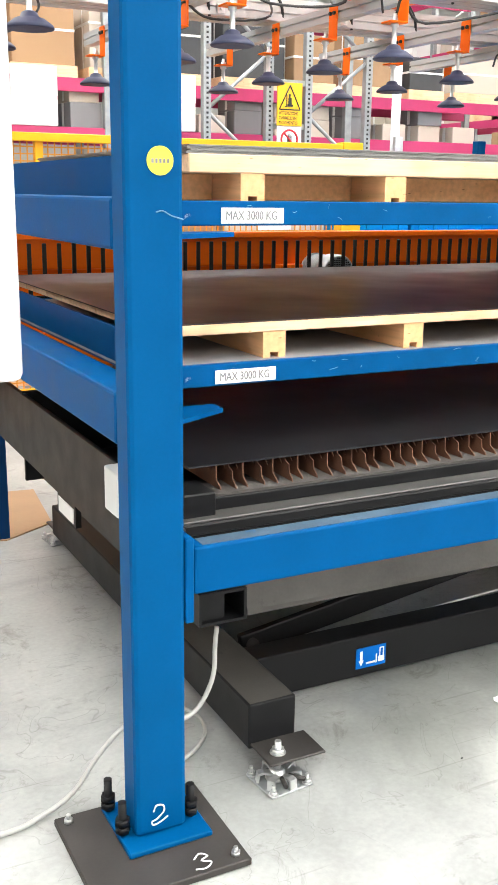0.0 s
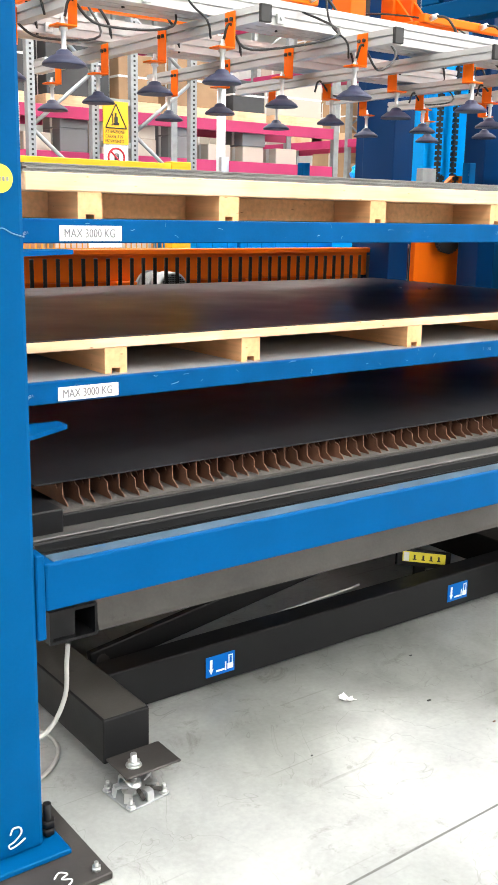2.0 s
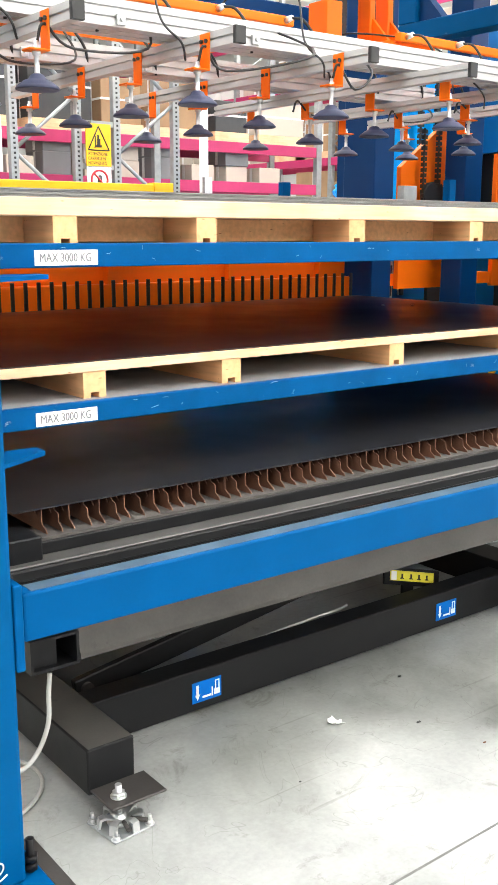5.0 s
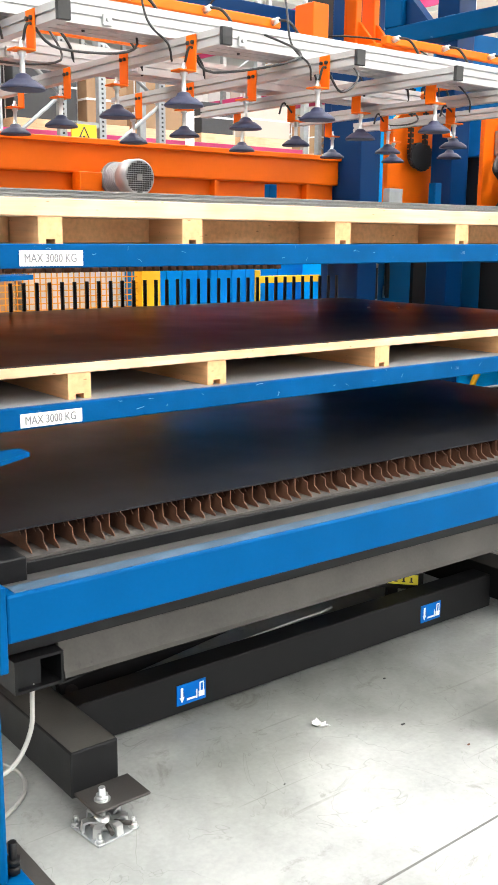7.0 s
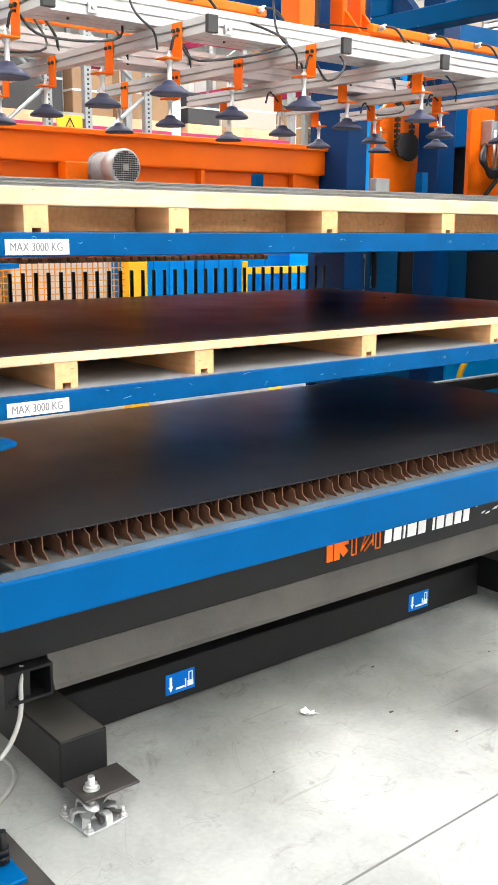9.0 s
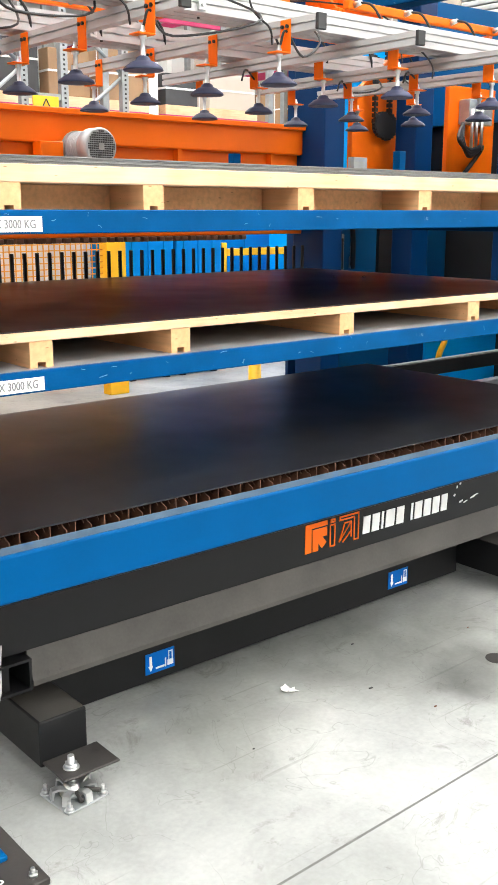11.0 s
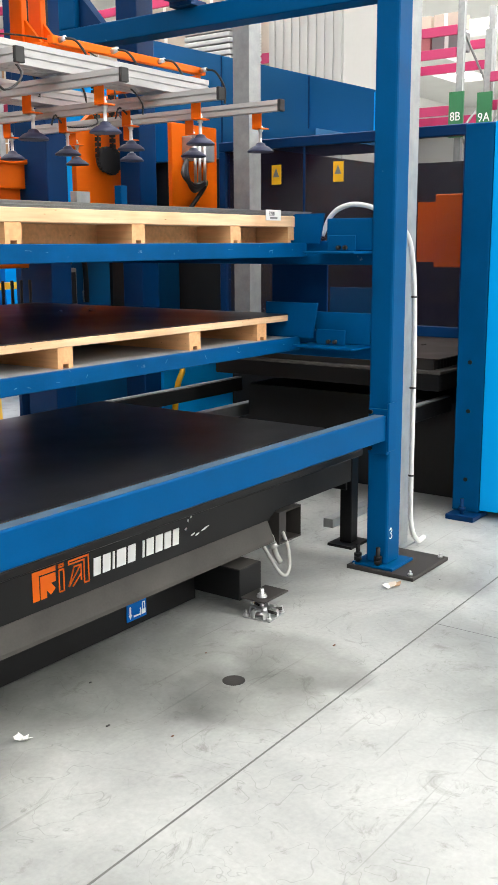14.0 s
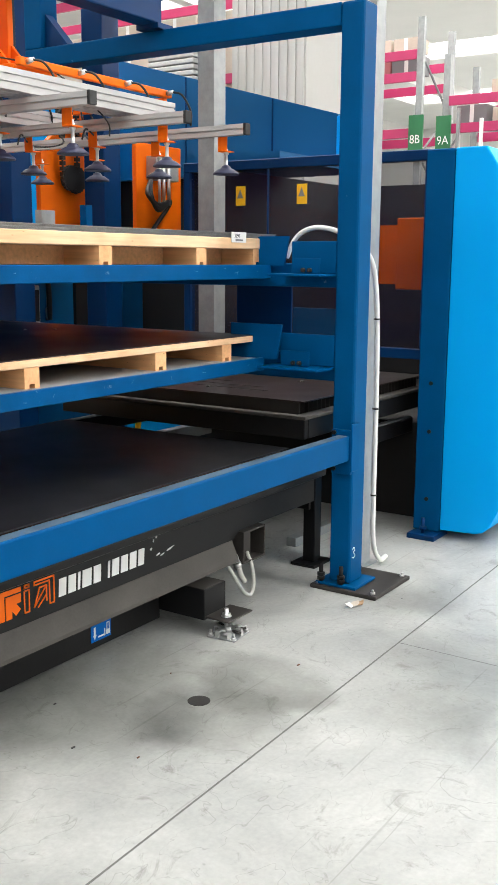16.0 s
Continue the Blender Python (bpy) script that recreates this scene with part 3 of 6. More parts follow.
def tray(z0, z1, x0, x1, label_x):
    t = thing("shelf_tray", (x0, 0.467, z0), "blue steel shelf tray with a white load label and scuffed lip", "shelf tray", "shelf trays")
    part("front_lip", bx(x0, x1, 0.467, 0.487, z0, z1, bev=0.003), SCUFFED, t, "scuffed blue lip")
    part("rear_lip", bx(x0, x1, 2.33, 2.35, z0, z1, bev=0.003), BLUE, t)
    part("tray_floor", bx(x0, x1, 0.487, 2.33, z1 - 0.012, z1 - 0.004), TRAYTOP, t, "grey dirty tray floor")
    # dark layer added so the sheet below doesn't mirror a pale tray
    part("tray_underside", bx(x0, x1, 0.487, 2.33, z1 - 0.018, z1 - 0.0122), DARKBLUE, t, "dark blue layer under the tray floor")
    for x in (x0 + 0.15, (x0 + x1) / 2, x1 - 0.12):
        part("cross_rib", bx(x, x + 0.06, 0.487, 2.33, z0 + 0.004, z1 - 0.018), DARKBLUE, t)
    # upright end guides
    for x, gh in ((x0, 0.094 if z0 < 1.3 else 0.115), (x1 - 0.012, 0.163 if z0 < 1.3 else 0.135)):
        g = bmesh.new()
        ya, yb, yc = (0.50, 0.64, 2.1) if x < 1 else (0.39, 0.365, 0.66)
        prism(g, [(ya, z1 - 0.004), (yc, z1 - 0.004), (yc, z1 + gh), (yb, z1 + gh)], "x", x, x + 0.012)
        part("end_guide", g, BLUE, t)
    rs = random.Random(int(z0 * 997))
    sc = bmesh.new()
    for _ in range(20):
        x, z = rs.uniform(x0 + 0.3, x1 - 0.1), rs.uniform(z0 + 0.006, z1 - 0.006)
        a, ln = rs.uniform(0, math.pi), rs.uniform(0.006, 0.03)
        dx, dz = ln * math.cos(a), ln * math.sin(a) * 0.6
        z2 = min(max(z + dz, z0 + 0.004), z1 - 0.004)
        tube(sc, [(x, 0.4668, z), (x + dx * 0.5, 0.4668, (z + z2) / 2 + rs.uniform(-0.003, 0.003)), (x + dx, 0.4668, z2)], rs.uniform(0.0004, 0.0009), 4, 2)
    part("paint_scratches", sc, SCRATCH, t, "pale scratches in the paint", "stuff")
    lab = part("load_label", bx(label_x, label_x + 0.192, 0.4645, 0.4662, z0 + 0.006, z1 - 0.018), WHITE, t, "white label with grey capital letters")
    write("MAX 3000 KG", 0.0335, INK, lab, (label_x + 0.013, 0.464, (z0 + z1) / 2 - 0.017), narrow=0.78)
    return t


def board_pallet(zb, zt, x0, x1, y0, y1, rights, bw, bh, label, stringer=0.0):
    """A wooden deck on bearers that run from front to back."""
    p = thing("wooden_pallet", (x0, y0, zb), label, "pallet", "wooden pallets")
    n = 6
    w = (y1 - y0) / n
    for i in range(n):
        part("deck_board", bx(x0, x1, y0 + i * w, y0 + (i + 1) * w - 0.004, zb + bh, zt, bev=0.003), PINE, p)
    for rx in rights:
        b = bmesh.new()
        a0, a1 = rx - bw, rx
        m = (a0 + a1) / 2
        prism(b, [(a0, zb), (m - 0.014, zb), (m - 0.014, zb + 0.016), (m + 0.014, zb + 0.016), (m + 0.014, zb), (a1, zb), (a1, zb + bh - 0.0005), (a0, zb + bh - 0.0005)], "y", y0 + 0.004, y1 - 0.004)
        part("bearer", b, PINEY, p)
    if stringer:
        for a0, a1 in zip([x0] + list(rights), [r - bw for r in rights]):
            part("stringer_board", bx(a0 + 0.002, a1 - 0.002, y0 + stringer, y0 + stringer + 0.022, zb + 0.004, zb + bh - 0.0006, bev=0.002), PINEY, p)
    return p


def sheet_stack(z, x0, x1, y0, y1, n, th, label, top=None):
    s = thing("steel_sheet_stack" if n > 1 else "steel_sheet", (x0, y0, z), label, "steel sheet")
    rnd = random.Random(int(z * 1000))
    for i in range(n):
        d = [rnd.uniform(-0.006, 0.006) for _ in range(4)]
        m = top or SHEETEDGE
        part("sheet", bx(x0 + d[0], x1 + d[1], y0 + d[2], y1 + d[3], z + i * th, z + (i + 1) * th - 0.0006), m, s)
    return s


sheet_rack()
tray(1.500, 1.566, 0.20, 3.455, 0.447)
tray(1.058, 1.121, 0.20, 3.40, 0.431)
board_pallet(1.562, 1.690, 0.38, 3.62, 0.53, 2.06, (0.614, 1.098, 1.738, 2.371, 3.009, 3.468), 0.075, 0.078,
             "pale pine board pallet with a thick deck on bearers", stringer=0.19)
sheet_stack(1.690, 0.38, 3.60, 0.535, 2.06, 6, 0.004, "stack of thin grey steel sheets on the pine pallet", SHEETEDGE)
board_pallet(1.117, 1.224, 0.30, 3.425, 0.53, 2.32, (0.692, 1.193, 1.955, 2.712, 3.21), 0.075, 0.077,
             "pale pine board pallet with a thin deck on bearers")
sheet_stack(1.224, 0.28, 3.41, 0.533, 2.33, 1, 0.004, "dark oiled steel sheet on the pine pallet", MILLBROWN)
# tag on the upper pallet
tg = thing("pallet_tag", (3.20, 0.53, 1.65), "white printed stock tag stapled to the pallet", "tag")
part("tag", bx(3.195, 3.315, 0.523, 0.5265, 1.668, 1.716), WHITE, tg)
write("3290", 0.026, INK, tg, (3.215, 0.5225, 1.69), narrow=0.9)
b = bmesh.new()
box(b, 3.225, 3.285, 0.5222, 0.523, 1.675, 1.683)
part("print_bar", b, INK, tg)


# ---- lift table and cart ----
SHI, SLO = 0.855, 0.665  # height of the sheet on the cart, raised and lowered


def cart():
    """The cutting table with its slats, built at the raised height."""
    S = SHI
    c = thing("cutting_table", (0, 0, 0), "black shuttle cutting table with rusty slats and white and orange lettering", "cutting table")
    X0c, X1c = 0.22, 3.62
    wb = bmesh.new()
    prism(wb, [(X0c, S - 0.318), (2.88, S - 0.318), (2.95, S - 0.286), (X1c, S - 0.286), (X1c, S - 0.115), (X0c, S - 0.115)], "y", 0.30, 0.318)
    web = part("front_panel", wb, BLACKST, c, "black side panel")
    f = bmesh.new()
    prism(f, [(0.318, S - 0.319), (0.30, S - 0.319), (0.264, S - 0.398), (0.262, S - 0.412), (0.318, S - 0.412)], "x", 0.44, 2.88)
    # paler than the panel: the top light on the slope is in its colour
    part("lower_flange", f, DUSTLIT, c, "dusty brownish flange, made paler for the light from above")
    part("rear_panel", bx(X0c, X1c, 1.85, 1.868, S - 0.423, S - 0.05, bev=0.003), BLACKST, c)
    for x, yr_ in ((X0c, 2.30), (X1c - 0.018, 1.85)):
        part("end_panel", bx(x, x + 0.018, 0.318, yr_, S - 0.333, S - 0.06, bev=0.003), BLACKST, c)
    part("bottom_pan", bx(0.4, 3.0, 0.32, 1.85, S - 0.333, S - 0.318), BLACKST, c)
    # long tube along the front and the slat comb bed
    part("side_rail", bx(X0c, X1c - 0.02, 0.222, 0.2995, S - 0.106, S - 0.098, bev=0.003), ROLLER, c, "worn grey upper face of the side channel")
    lip = bmesh.new()
    prism(lip, [(0.2235, S - 0.106), (0.2205, S - 0.112), (0.2235, S - 0.136), (0.238, S - 0.144), (0.2995, S - 0.146), (0.2995, S - 0.106)], "x", X0c, X1c - 0.02)
    part("rail_front", lip, BLACKST, c, "black front of the side channel")
    part("comb_lip", bx(X0c + 0.1, X1c - 0.1, 0.285, 0.2995, S - 0.098, S - 0.064, bev=0.002), BLACKST, c)
    part("comb_bed", bx(X0c + 0.1, X1c - 0.1, 0.30, 0.41, S - 0.066, S - 0.057), SLAG, c, "slag-covered grey ledge")
    part("corner_block", bx(X0c + 0.02, 0.335, 0.25, 0.38, S - 0.105, S - 0.035, bev=0.004), BLACKST, c)
    part("corner_block", bx(3.46, X1c, 0.25, 0.38, S - 0.105, S - 0.035, bev=0.004), BLACKST, c)
    # slats run from front to back, with a toothed profile
    def slat_outline(step):
        o = [(0.322, S - 0.057), (0.326, S - 0.05), (0.352, S - 0.034), (0.354, S + 0.005)]
        if step:
            o = [(0.318, S - 0.057), (0.322, S - 0.048), (0.340, S - 0.036), (0.343, S - 0.012), (0.366, S - 0.005), (0.372, S + 0.005)]
        y = 0.385
        while y < 1.78:
            o += [(y, S - 0.02), (y + 0.028, S + 0.004)]
            y += 0.05
        return o + [(1.82, S - 0.02), (1.82, S - 0.057)]

    rnd = random.Random(5)
    mes = [mesh_of("slat", prism(bmesh.new(), slat_outline(k), "x", -0.0015, 0.0015), RUST) for k in (0, 1)]
    x, n = 0.385, 0
    while x < 3.45:
        piece("slat", mes[n % 2], c, (x + rnd.uniform(-0.004, 0.004), rnd.uniform(-0.004, 0.004), 0), rz=rnd.uniform(-0.01, 0.01))
        x += 0.0425 if n % 2 == 0 else 0.0445
        n += 1
    # hollow tube ends of the lift frame
    for x0, x1, zb, zt in ((0.295, 0.44, S - 0.425, S - 0.330), (2.93, 3.11, S - 0.440, S - 0.290)):
        fr = bmesh.new()
        yb = 0.27
        for a in ((x0, x1, zt - 0.008, zt), (x0, x1, zb, zb + 0.008), (x0, x0 + 0.008, zb + 0.008, zt - 0.008), (x1 - 0.008, x1, zb + 0.008, zt - 0.008)):
            box(fr, a[0], a[1], yb, 1.846, a[2], a[3])
        box(fr, x0 + 0.008, x0 + 0.085, yb + 0.02, yb + 0.03, zb + 0.008, zt - 0.008)
        # the right tube's paler steel carries the light on its faces
        part("frame_tube", fr, BLACKST if x0 < 1 else BROWNST, c, "open end of a steel box tube")
    # maker's lettering as plain shapes
    lo, hi = S - 0.268, S - 0.202
    k = bmesh.new()
    prism(k, [(1.50, lo - 0.012), (1.529, lo - 0.012), (1.529, hi + 0.008), (1.605, hi + 0.008), (1.605, hi + 0.025), (1.50, hi + 0.025)], "y", 0.2975, 0.30)
    prism(k, [(1.535, lo - 0.012), (1.562, lo - 0.012), (1.562, lo + 0.016), (1.580, lo - 0.006), (1.602, lo + 0.012), (1.582, lo + 0.036), (1.604, lo + 0.036), (1.604, hi + 0.002), (1.535, hi + 0.002)], "y", 0.2975, 0.30)
    part("orange_mark", k, ORANGE, web, "solid orange square mark")
    k = bmesh.new()
    for a in ((1.665, 1.765, hi + 0.019, hi + 0.025), (1.618, 1.645, hi + 0.019, hi + 0.025), (1.618, 1.645, hi + 0.010, hi + 0.015), (1.618, 1.623, hi + 0.010, hi + 0.025), (1.640, 1.645, hi + 0.010, hi + 0.025),
              (1.618, 1.645, lo - 0.012, lo - 0.007), (1.618, 1.623, lo - 0.012, hi + 0.004), (1.640, 1.645, lo - 0.012, hi + 0.004), (1.618, 1.645, hi, hi + 0.005), (1.760, 1.765, lo - 0.012, hi + 0.025),
              (1.738, 1.765, lo - 0.012, lo - 0.007), (1.738, 1.743, lo - 0.012, hi + 0.012), (1.665, 1.743, hi + 0.008, hi + 0.013), (1.665, 1.670, hi + 0.013, hi + 0.019), (1.690, 1.728, hi - 0.006, hi - 0.001), (1.723, 1.728, lo + 0.005, hi - 0.006)):
        box(k, a[0], a[1], 0.2975, 0.30, a[2], a[3])
    cyl(k, (1.665, 0.299, lo - 0.004), (1.722, 0.299, hi - 0.006), 0.0028, seg=5)
    cyl(k, (1.683, 0.299, lo - 0.008), (1.726, 0.299, lo + 0.03), 0.0028, seg=5)
    cyl(k, (1.665, 0.299, lo - 0.004), (1.692, 0.299, hi - 0.004), 0.0028, seg=5)
    part("orange_mark", k, ORANGE, web, "outlined orange mark")
    x = 1.785
    for w in (0.036, 0.038, 0.011, 0.048, 0.040, 0, 0.011, 0.040, 0.040, 0.039, 0.036):
        if w:
            k = bmesh.new()
            prism(k, [(x, lo), (x + w, lo), (x + w + 0.004, hi), (x + 0.004, hi)], "y", 0.2975, 0.30)
            part("white_block", k, WHITEPAINT, web, "white painted block")
            x += w + 0.012
        else:
            x += 0.028
    rf = random.Random(8)
    for bx0, bz0, bw, bh in ((2.30, 0.045, 0.014, 0.010), (2.335, 0.014, 0.03, 0.007), (2.405, 0.020, 0.05, 0.008), (2.318, 0.075, 0.006, 0.012), (2.335, 0.088, 0.012, 0.008), (2.365, 0.008, 0.026, 0.006)):
        k = bmesh.new()
        out = [(bx0 + bw * (0.5 + 0.5 * math.cos(q) * rf.uniform(0.7, 1.2)), lo + bz0 + bh * (0.5 + 0.5 * math.sin(q) * rf.uniform(0.7, 1.2)) + bw * 0.12 * math.cos(q)) for q in (i * math.pi / 4 for i in range(8))]
        prism(k, out, "y", 0.2975, 0.30)
        part("paint_flake", k, WHITEPAINT, web, "flake of white paint")
    # wear patches and a small plate at the left end
    lb = part("end_label", bx(0.2165, 0.2195, 1.18, 1.36, S - 0.40, S - 0.345), WHITE, c, "white label on the table end")
    part("label_bracket", bx(0.2195, 0.24, 1.16, 1.38, S - 0.41, S - 0.33), BLACKST, c)
    part("end_box", bx(0.135, 0.22, 0.47, 0.58, S - 0.15, S - 0.02, bev=0.006), PIPEWHITE, c, "light grey sensor box")
    return c


def cart_sheet():
    s = thing("steel_sheet", (0, 0, 0), "large dark mill-scale steel sheet lying on the slats", "steel sheet")
    part("sheet", bx(0.30, 3.45, 0.352, 1.86, SHI + 0.006, SHI + 0.010), MILL, s)
    return s


def lift_base():
    b = thing("lift_table", (0, 0, 0), "black lift table base frame on levelling feet", "lift table")
    fb = part("front_beam", bx(0.565, 2.61, 0.50, 0.60, 0.02, 0.165, bev=0.004), BLACKST, b)
    part("rear_beam", bx(0.565, 2.61, 1.55, 1.65, 0.02, 0.165, bev=0.004), BLACKST, b)
    for x0, x1, fy0 in ((0.416, 0.565, 0.20), (2.60, 2.76, 0.25)):
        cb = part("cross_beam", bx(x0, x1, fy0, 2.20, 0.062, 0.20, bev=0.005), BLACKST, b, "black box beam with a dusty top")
        part("dust_layer", bx(x0 + 0.006, x1 - 0.006, fy0 + 0.006, 2.19, 0.1995, 0.2008), DUSTLIT, cb, "brownish dust on the upper face")
        for fy, s in ((fy0, -1), (2.20, 1)):
            xm = (x0 + x1) / 2 - 0.022
            ft = part("levelling_foot", bx(x0 + 0.004, x1 + 0.03, *sorted((fy, fy + s * 0.125)), 0.074, 0.082, bev=0.003), BROWNST, b)
            st = bmesh.new()
            yf = fy + s * 0.075
            cyl(st, (xm, yf, 0.012), (xm, yf, 0.118), 0.0095, seg=12)
            hexbolt(st, xm, yf, 0.082, 0.019, 0.014), hexbolt(st, xm, yf, 0.052, 0.018, 0.012)
            lathe(st, (xm, yf, 0.082), [(0.023, 0.0), (0.023, 0.003)], 16)
            part("spindle", st, ZINC, ft, "bright zinc spindle with nuts")
            turn = Matrix.Translation((xm, yf - 0.01, 0)) @ Matrix.Rotation(0.10, 4, "Z")
            dk = box(bmesh.new(), -0.068, 0.068, -0.068, 0.068, 0.0, 0.006, bev=0.002)
            bmesh.ops.transform(dk, matrix=turn, verts=dk.verts)
            part("foot_plate", dk, GALV, ft, "square zinc foot plate")
            hb = lathe(bmesh.new(), (0, 0.01, 0), [(0.034, 0.006), (0.034, 0.014), (0.024, 0.018), (0.020, 0.034), (0.012, 0.036)], 14)
            bmesh.ops.transform(hb, matrix=turn, verts=hb.verts)
            part("foot_hub", hb, ZINC, ft, "round zinc hub")
            for ang in (20, 95, 160, 215, 275, 330):
                m = turn @ Matrix.Rotation(radians(ang), 4, "Z")
                cl = bmesh.new()
                prism(cl, [(0.018, 0.020), (0.044, 0.030), (0.056, 0.028), (0.060, 0.006), (0.066, 0.006), (0.062, 0.034), (0.046, 0.037), (0.018, 0.027)], "y", -0.011, 0.011)
                bmesh.ops.transform(cl, matrix=m, verts=cl.verts)
                part("foot_clamp", cl, ZINC, ft, "bright bent clamp strap")
            for ang in (58, 250, 300):
                m = turn @ Matrix.Rotation(radians(ang), 4, "Z")
                bo = bmesh.new()
                cyl(bo, (0.03, 0, 0.026), (0.078, 0, 0.030), 0.0065, seg=8)
                bmesh.ops.transform(bo, matrix=m, verts=bo.verts)
                part("clamp_bolt", bo, BROWNST, ft, "dark threaded bolt")
            for sx, sy in ((1, 1), (1, -1), (-1, 1), (-1, -1)):
                q = turn @ Vector((sx * 0.056, sy * 0.056, 0))
                sc = bmesh.new()
                lathe(sc, (q.x, q.y, 0.006), [(0.014, 0.0), (0.014, 0.002)], 12)
                hexbolt(sc, q.x, q.y, 0.008, 0.011, 0.010)
                cyl(sc, (q.x, q.y, 0.018), (q.x, q.y, 0.034), 0.0055, seg=8)
                part("foot_screw", sc, ZINC, ft)
    # stickers
    for x in (0.965, 2.16):
        st = part("fork_sticker", bx(x, x + 0.118, 0.4965, 0.4995, 0.050, 0.123), STICKBLUE, fb, "blue sticker with a white arrow and fork-lift sign")
        g = bmesh.new()
        prism(g, [(x + 0.010, 0.078), (x + 0.020, 0.058), (x + 0.030, 0.078), (x + 0.025, 0.078), (x + 0.025, 0.112), (x + 0.015, 0.112), (x + 0.015, 0.078)], "y", 0.4955, 0.4965)
        box(g, x + 0.040, x + 0.076, 0.4955, 0.4965, 0.062, 0.069)
        box(g, x + 0.078, x + 0.083, 0.4955, 0.4965, 0.060, 0.092), box(g, x + 0.088, x + 0.112, 0.4955, 0.4965, 0.062, 0.082)
        box(g, x + 0.092, x + 0.096, 0.4955, 0.4965, 0.082, 0.110), box(g, x + 0.106, x + 0.110, 0.4955, 0.4965, 0.082, 0.114)
        box(g, x + 0.092, x + 0.110, 0.4955, 0.4965, 0.110, 0.114)
        part("pictogram", g, WHITEPAINT, st, "white arrow and fork-lift print", "stuff")
    def slab(m, u0, u1, v0, v1, y0, y1):
        """A slanting rectangle on the plate of the lift cylinder."""
        return prism(m, [(2.056 + u * 0.965, 0.202 - u * 0.262 + v) for u, v in ((u0, v0), (u1, v0), (u1, v1), (u0, v1))], "y", y0, y1)

    part("sticker_plate", slab(bmesh.new(), -0.03, 0.31, -0.02, 0.055, 0.663, 0.675), BLACKST, b)
    part("plate_stay", bx(2.15, 2.21, 0.675, 0.69, 0.02, 0.20), BLACKST, b)
    ys = part("warning_sticker", slab(bmesh.new(), 0.0, 0.272, 0.0, 0.044, 0.660, 0.663), YELLOWDISC, b, "yellow warning strip")
    part("white_field", slab(bmesh.new(), 0.004, 0.036, 0.003, 0.041, 0.658, 0.660), WHITE, ys)
    w = bmesh.new()
    for u in (0.06, 0.115, 0.165, 0.215):
        slab(w, u, u + 0.022, 0.010, 0.014, 0.658, 0.660), slab(w, u + 0.007, u + 0.016, 0.014, 0.032, 0.658, 0.660)
    part("pictogram", w, CAPBLACK, ys)
    return b


cart_ob = cart()
sheet_ob = cart_sheet()
lift_base()


def scissor_arm(xp, zp, length, y, name="scissor_arm"):
    """An arm lying along +x from its pivot."""
    a = thing(name, (xp, y, zp), "black steel lift arm between base and table", "lift arm", "lift arms")
    part("arm_bar", bx(xp - 0.04, xp + length, y, y + 0.03, zp - 0.04, zp + 0.04, bev=0.006), BLACKST, a)
    p = bmesh.new()
    cyl(p, (xp, y - 0.012, zp), (xp, y + 0.045, zp), 0.022, seg=14)
    part("pivot_pin", p, BROWNST, a)
    return a


arm_a = scissor_arm(0.68, 0.115, 1.78, 0.70)
arm_b = scissor_arm(0.68, 0.115, 1.78, 1.40)

# hoses
hs = bmesh.new()
tube(hs, [(0.60, 0.615, 0.075), (0.68, 0.615, 0.092), (0.948, 0.615, 0.112), (1.19, 0.615, 0.140), (1.56, 0.615, 0.163), (1.74, 0.64, 0.155), (1.85, 0.70, 0.13)], 0.0055, 8)
solo("lift_cable", hs, HOSE, "grey braided cable lying along the lift table", "cable")
hs = bmesh.new()
tube(hs, [(0.362, 0.30, 0.41), (0.352, 0.29, 0.36), (0.335, 0.27, 0.27), (0.28, 0.26, 0.19), (0.20, 0.26, 0.17), (0.09, 0.27, 0.19), (0.0, 0.26, 0.13), (-0.08, 0.24, 0.05), (-0.17, 0.225, 0.014), (-0.30, 0.195, 0.012), (-0.7, 0.22, 0.012)], 0.0066, 10)
solo("floor_hose", hs, HOSE, "grey corrugated hose running down to the floor", "hose")
hs = bmesh.new()
tube(hs, [(2.80, 0.30, 0.29), (2.83, 0.27, 0.22), (2.89, 0.25, 0.12), (2.94, 0.24, 0.085), (2.985, 0.25, 0.12), (3.0, 0.27, 0.20), (2.985, 0.29, 0.27)], 0.0085, 10)
solo("lift_hose", hs, HOSE, "grey braided hose hanging at the lift table", "hose")
hf = thing("hose_fitting", (2.91, 0.30, 0.27), "zinc hose fitting with a short braided hose end", "hose fitting")
b = bmesh.new()
cyl(b, (2.90, 0.30, 0.27), (2.905, 0.29, 0.235), 0.016, seg=8)
cyl(b, (2.905, 0.29, 0.235), (2.91, 0.285, 0.215), 0.021, seg=6)
part("nut", b, ZINC, hf)
b = bmesh.new()
tube(b, [(2.91, 0.285, 0.215), (2.92, 0.28, 0.18), (2.945, 0.275, 0.14)], 0.014, 10)
part("hose_end", b, HOSE, hf)


# ---- vacuum lifting frame ----
BARS = (0.08, 0.68, 1.25, 1.838, 2.365, 2.981, 3.454)
CUPY = (0.775, 1.20, 1.63, 2.045)


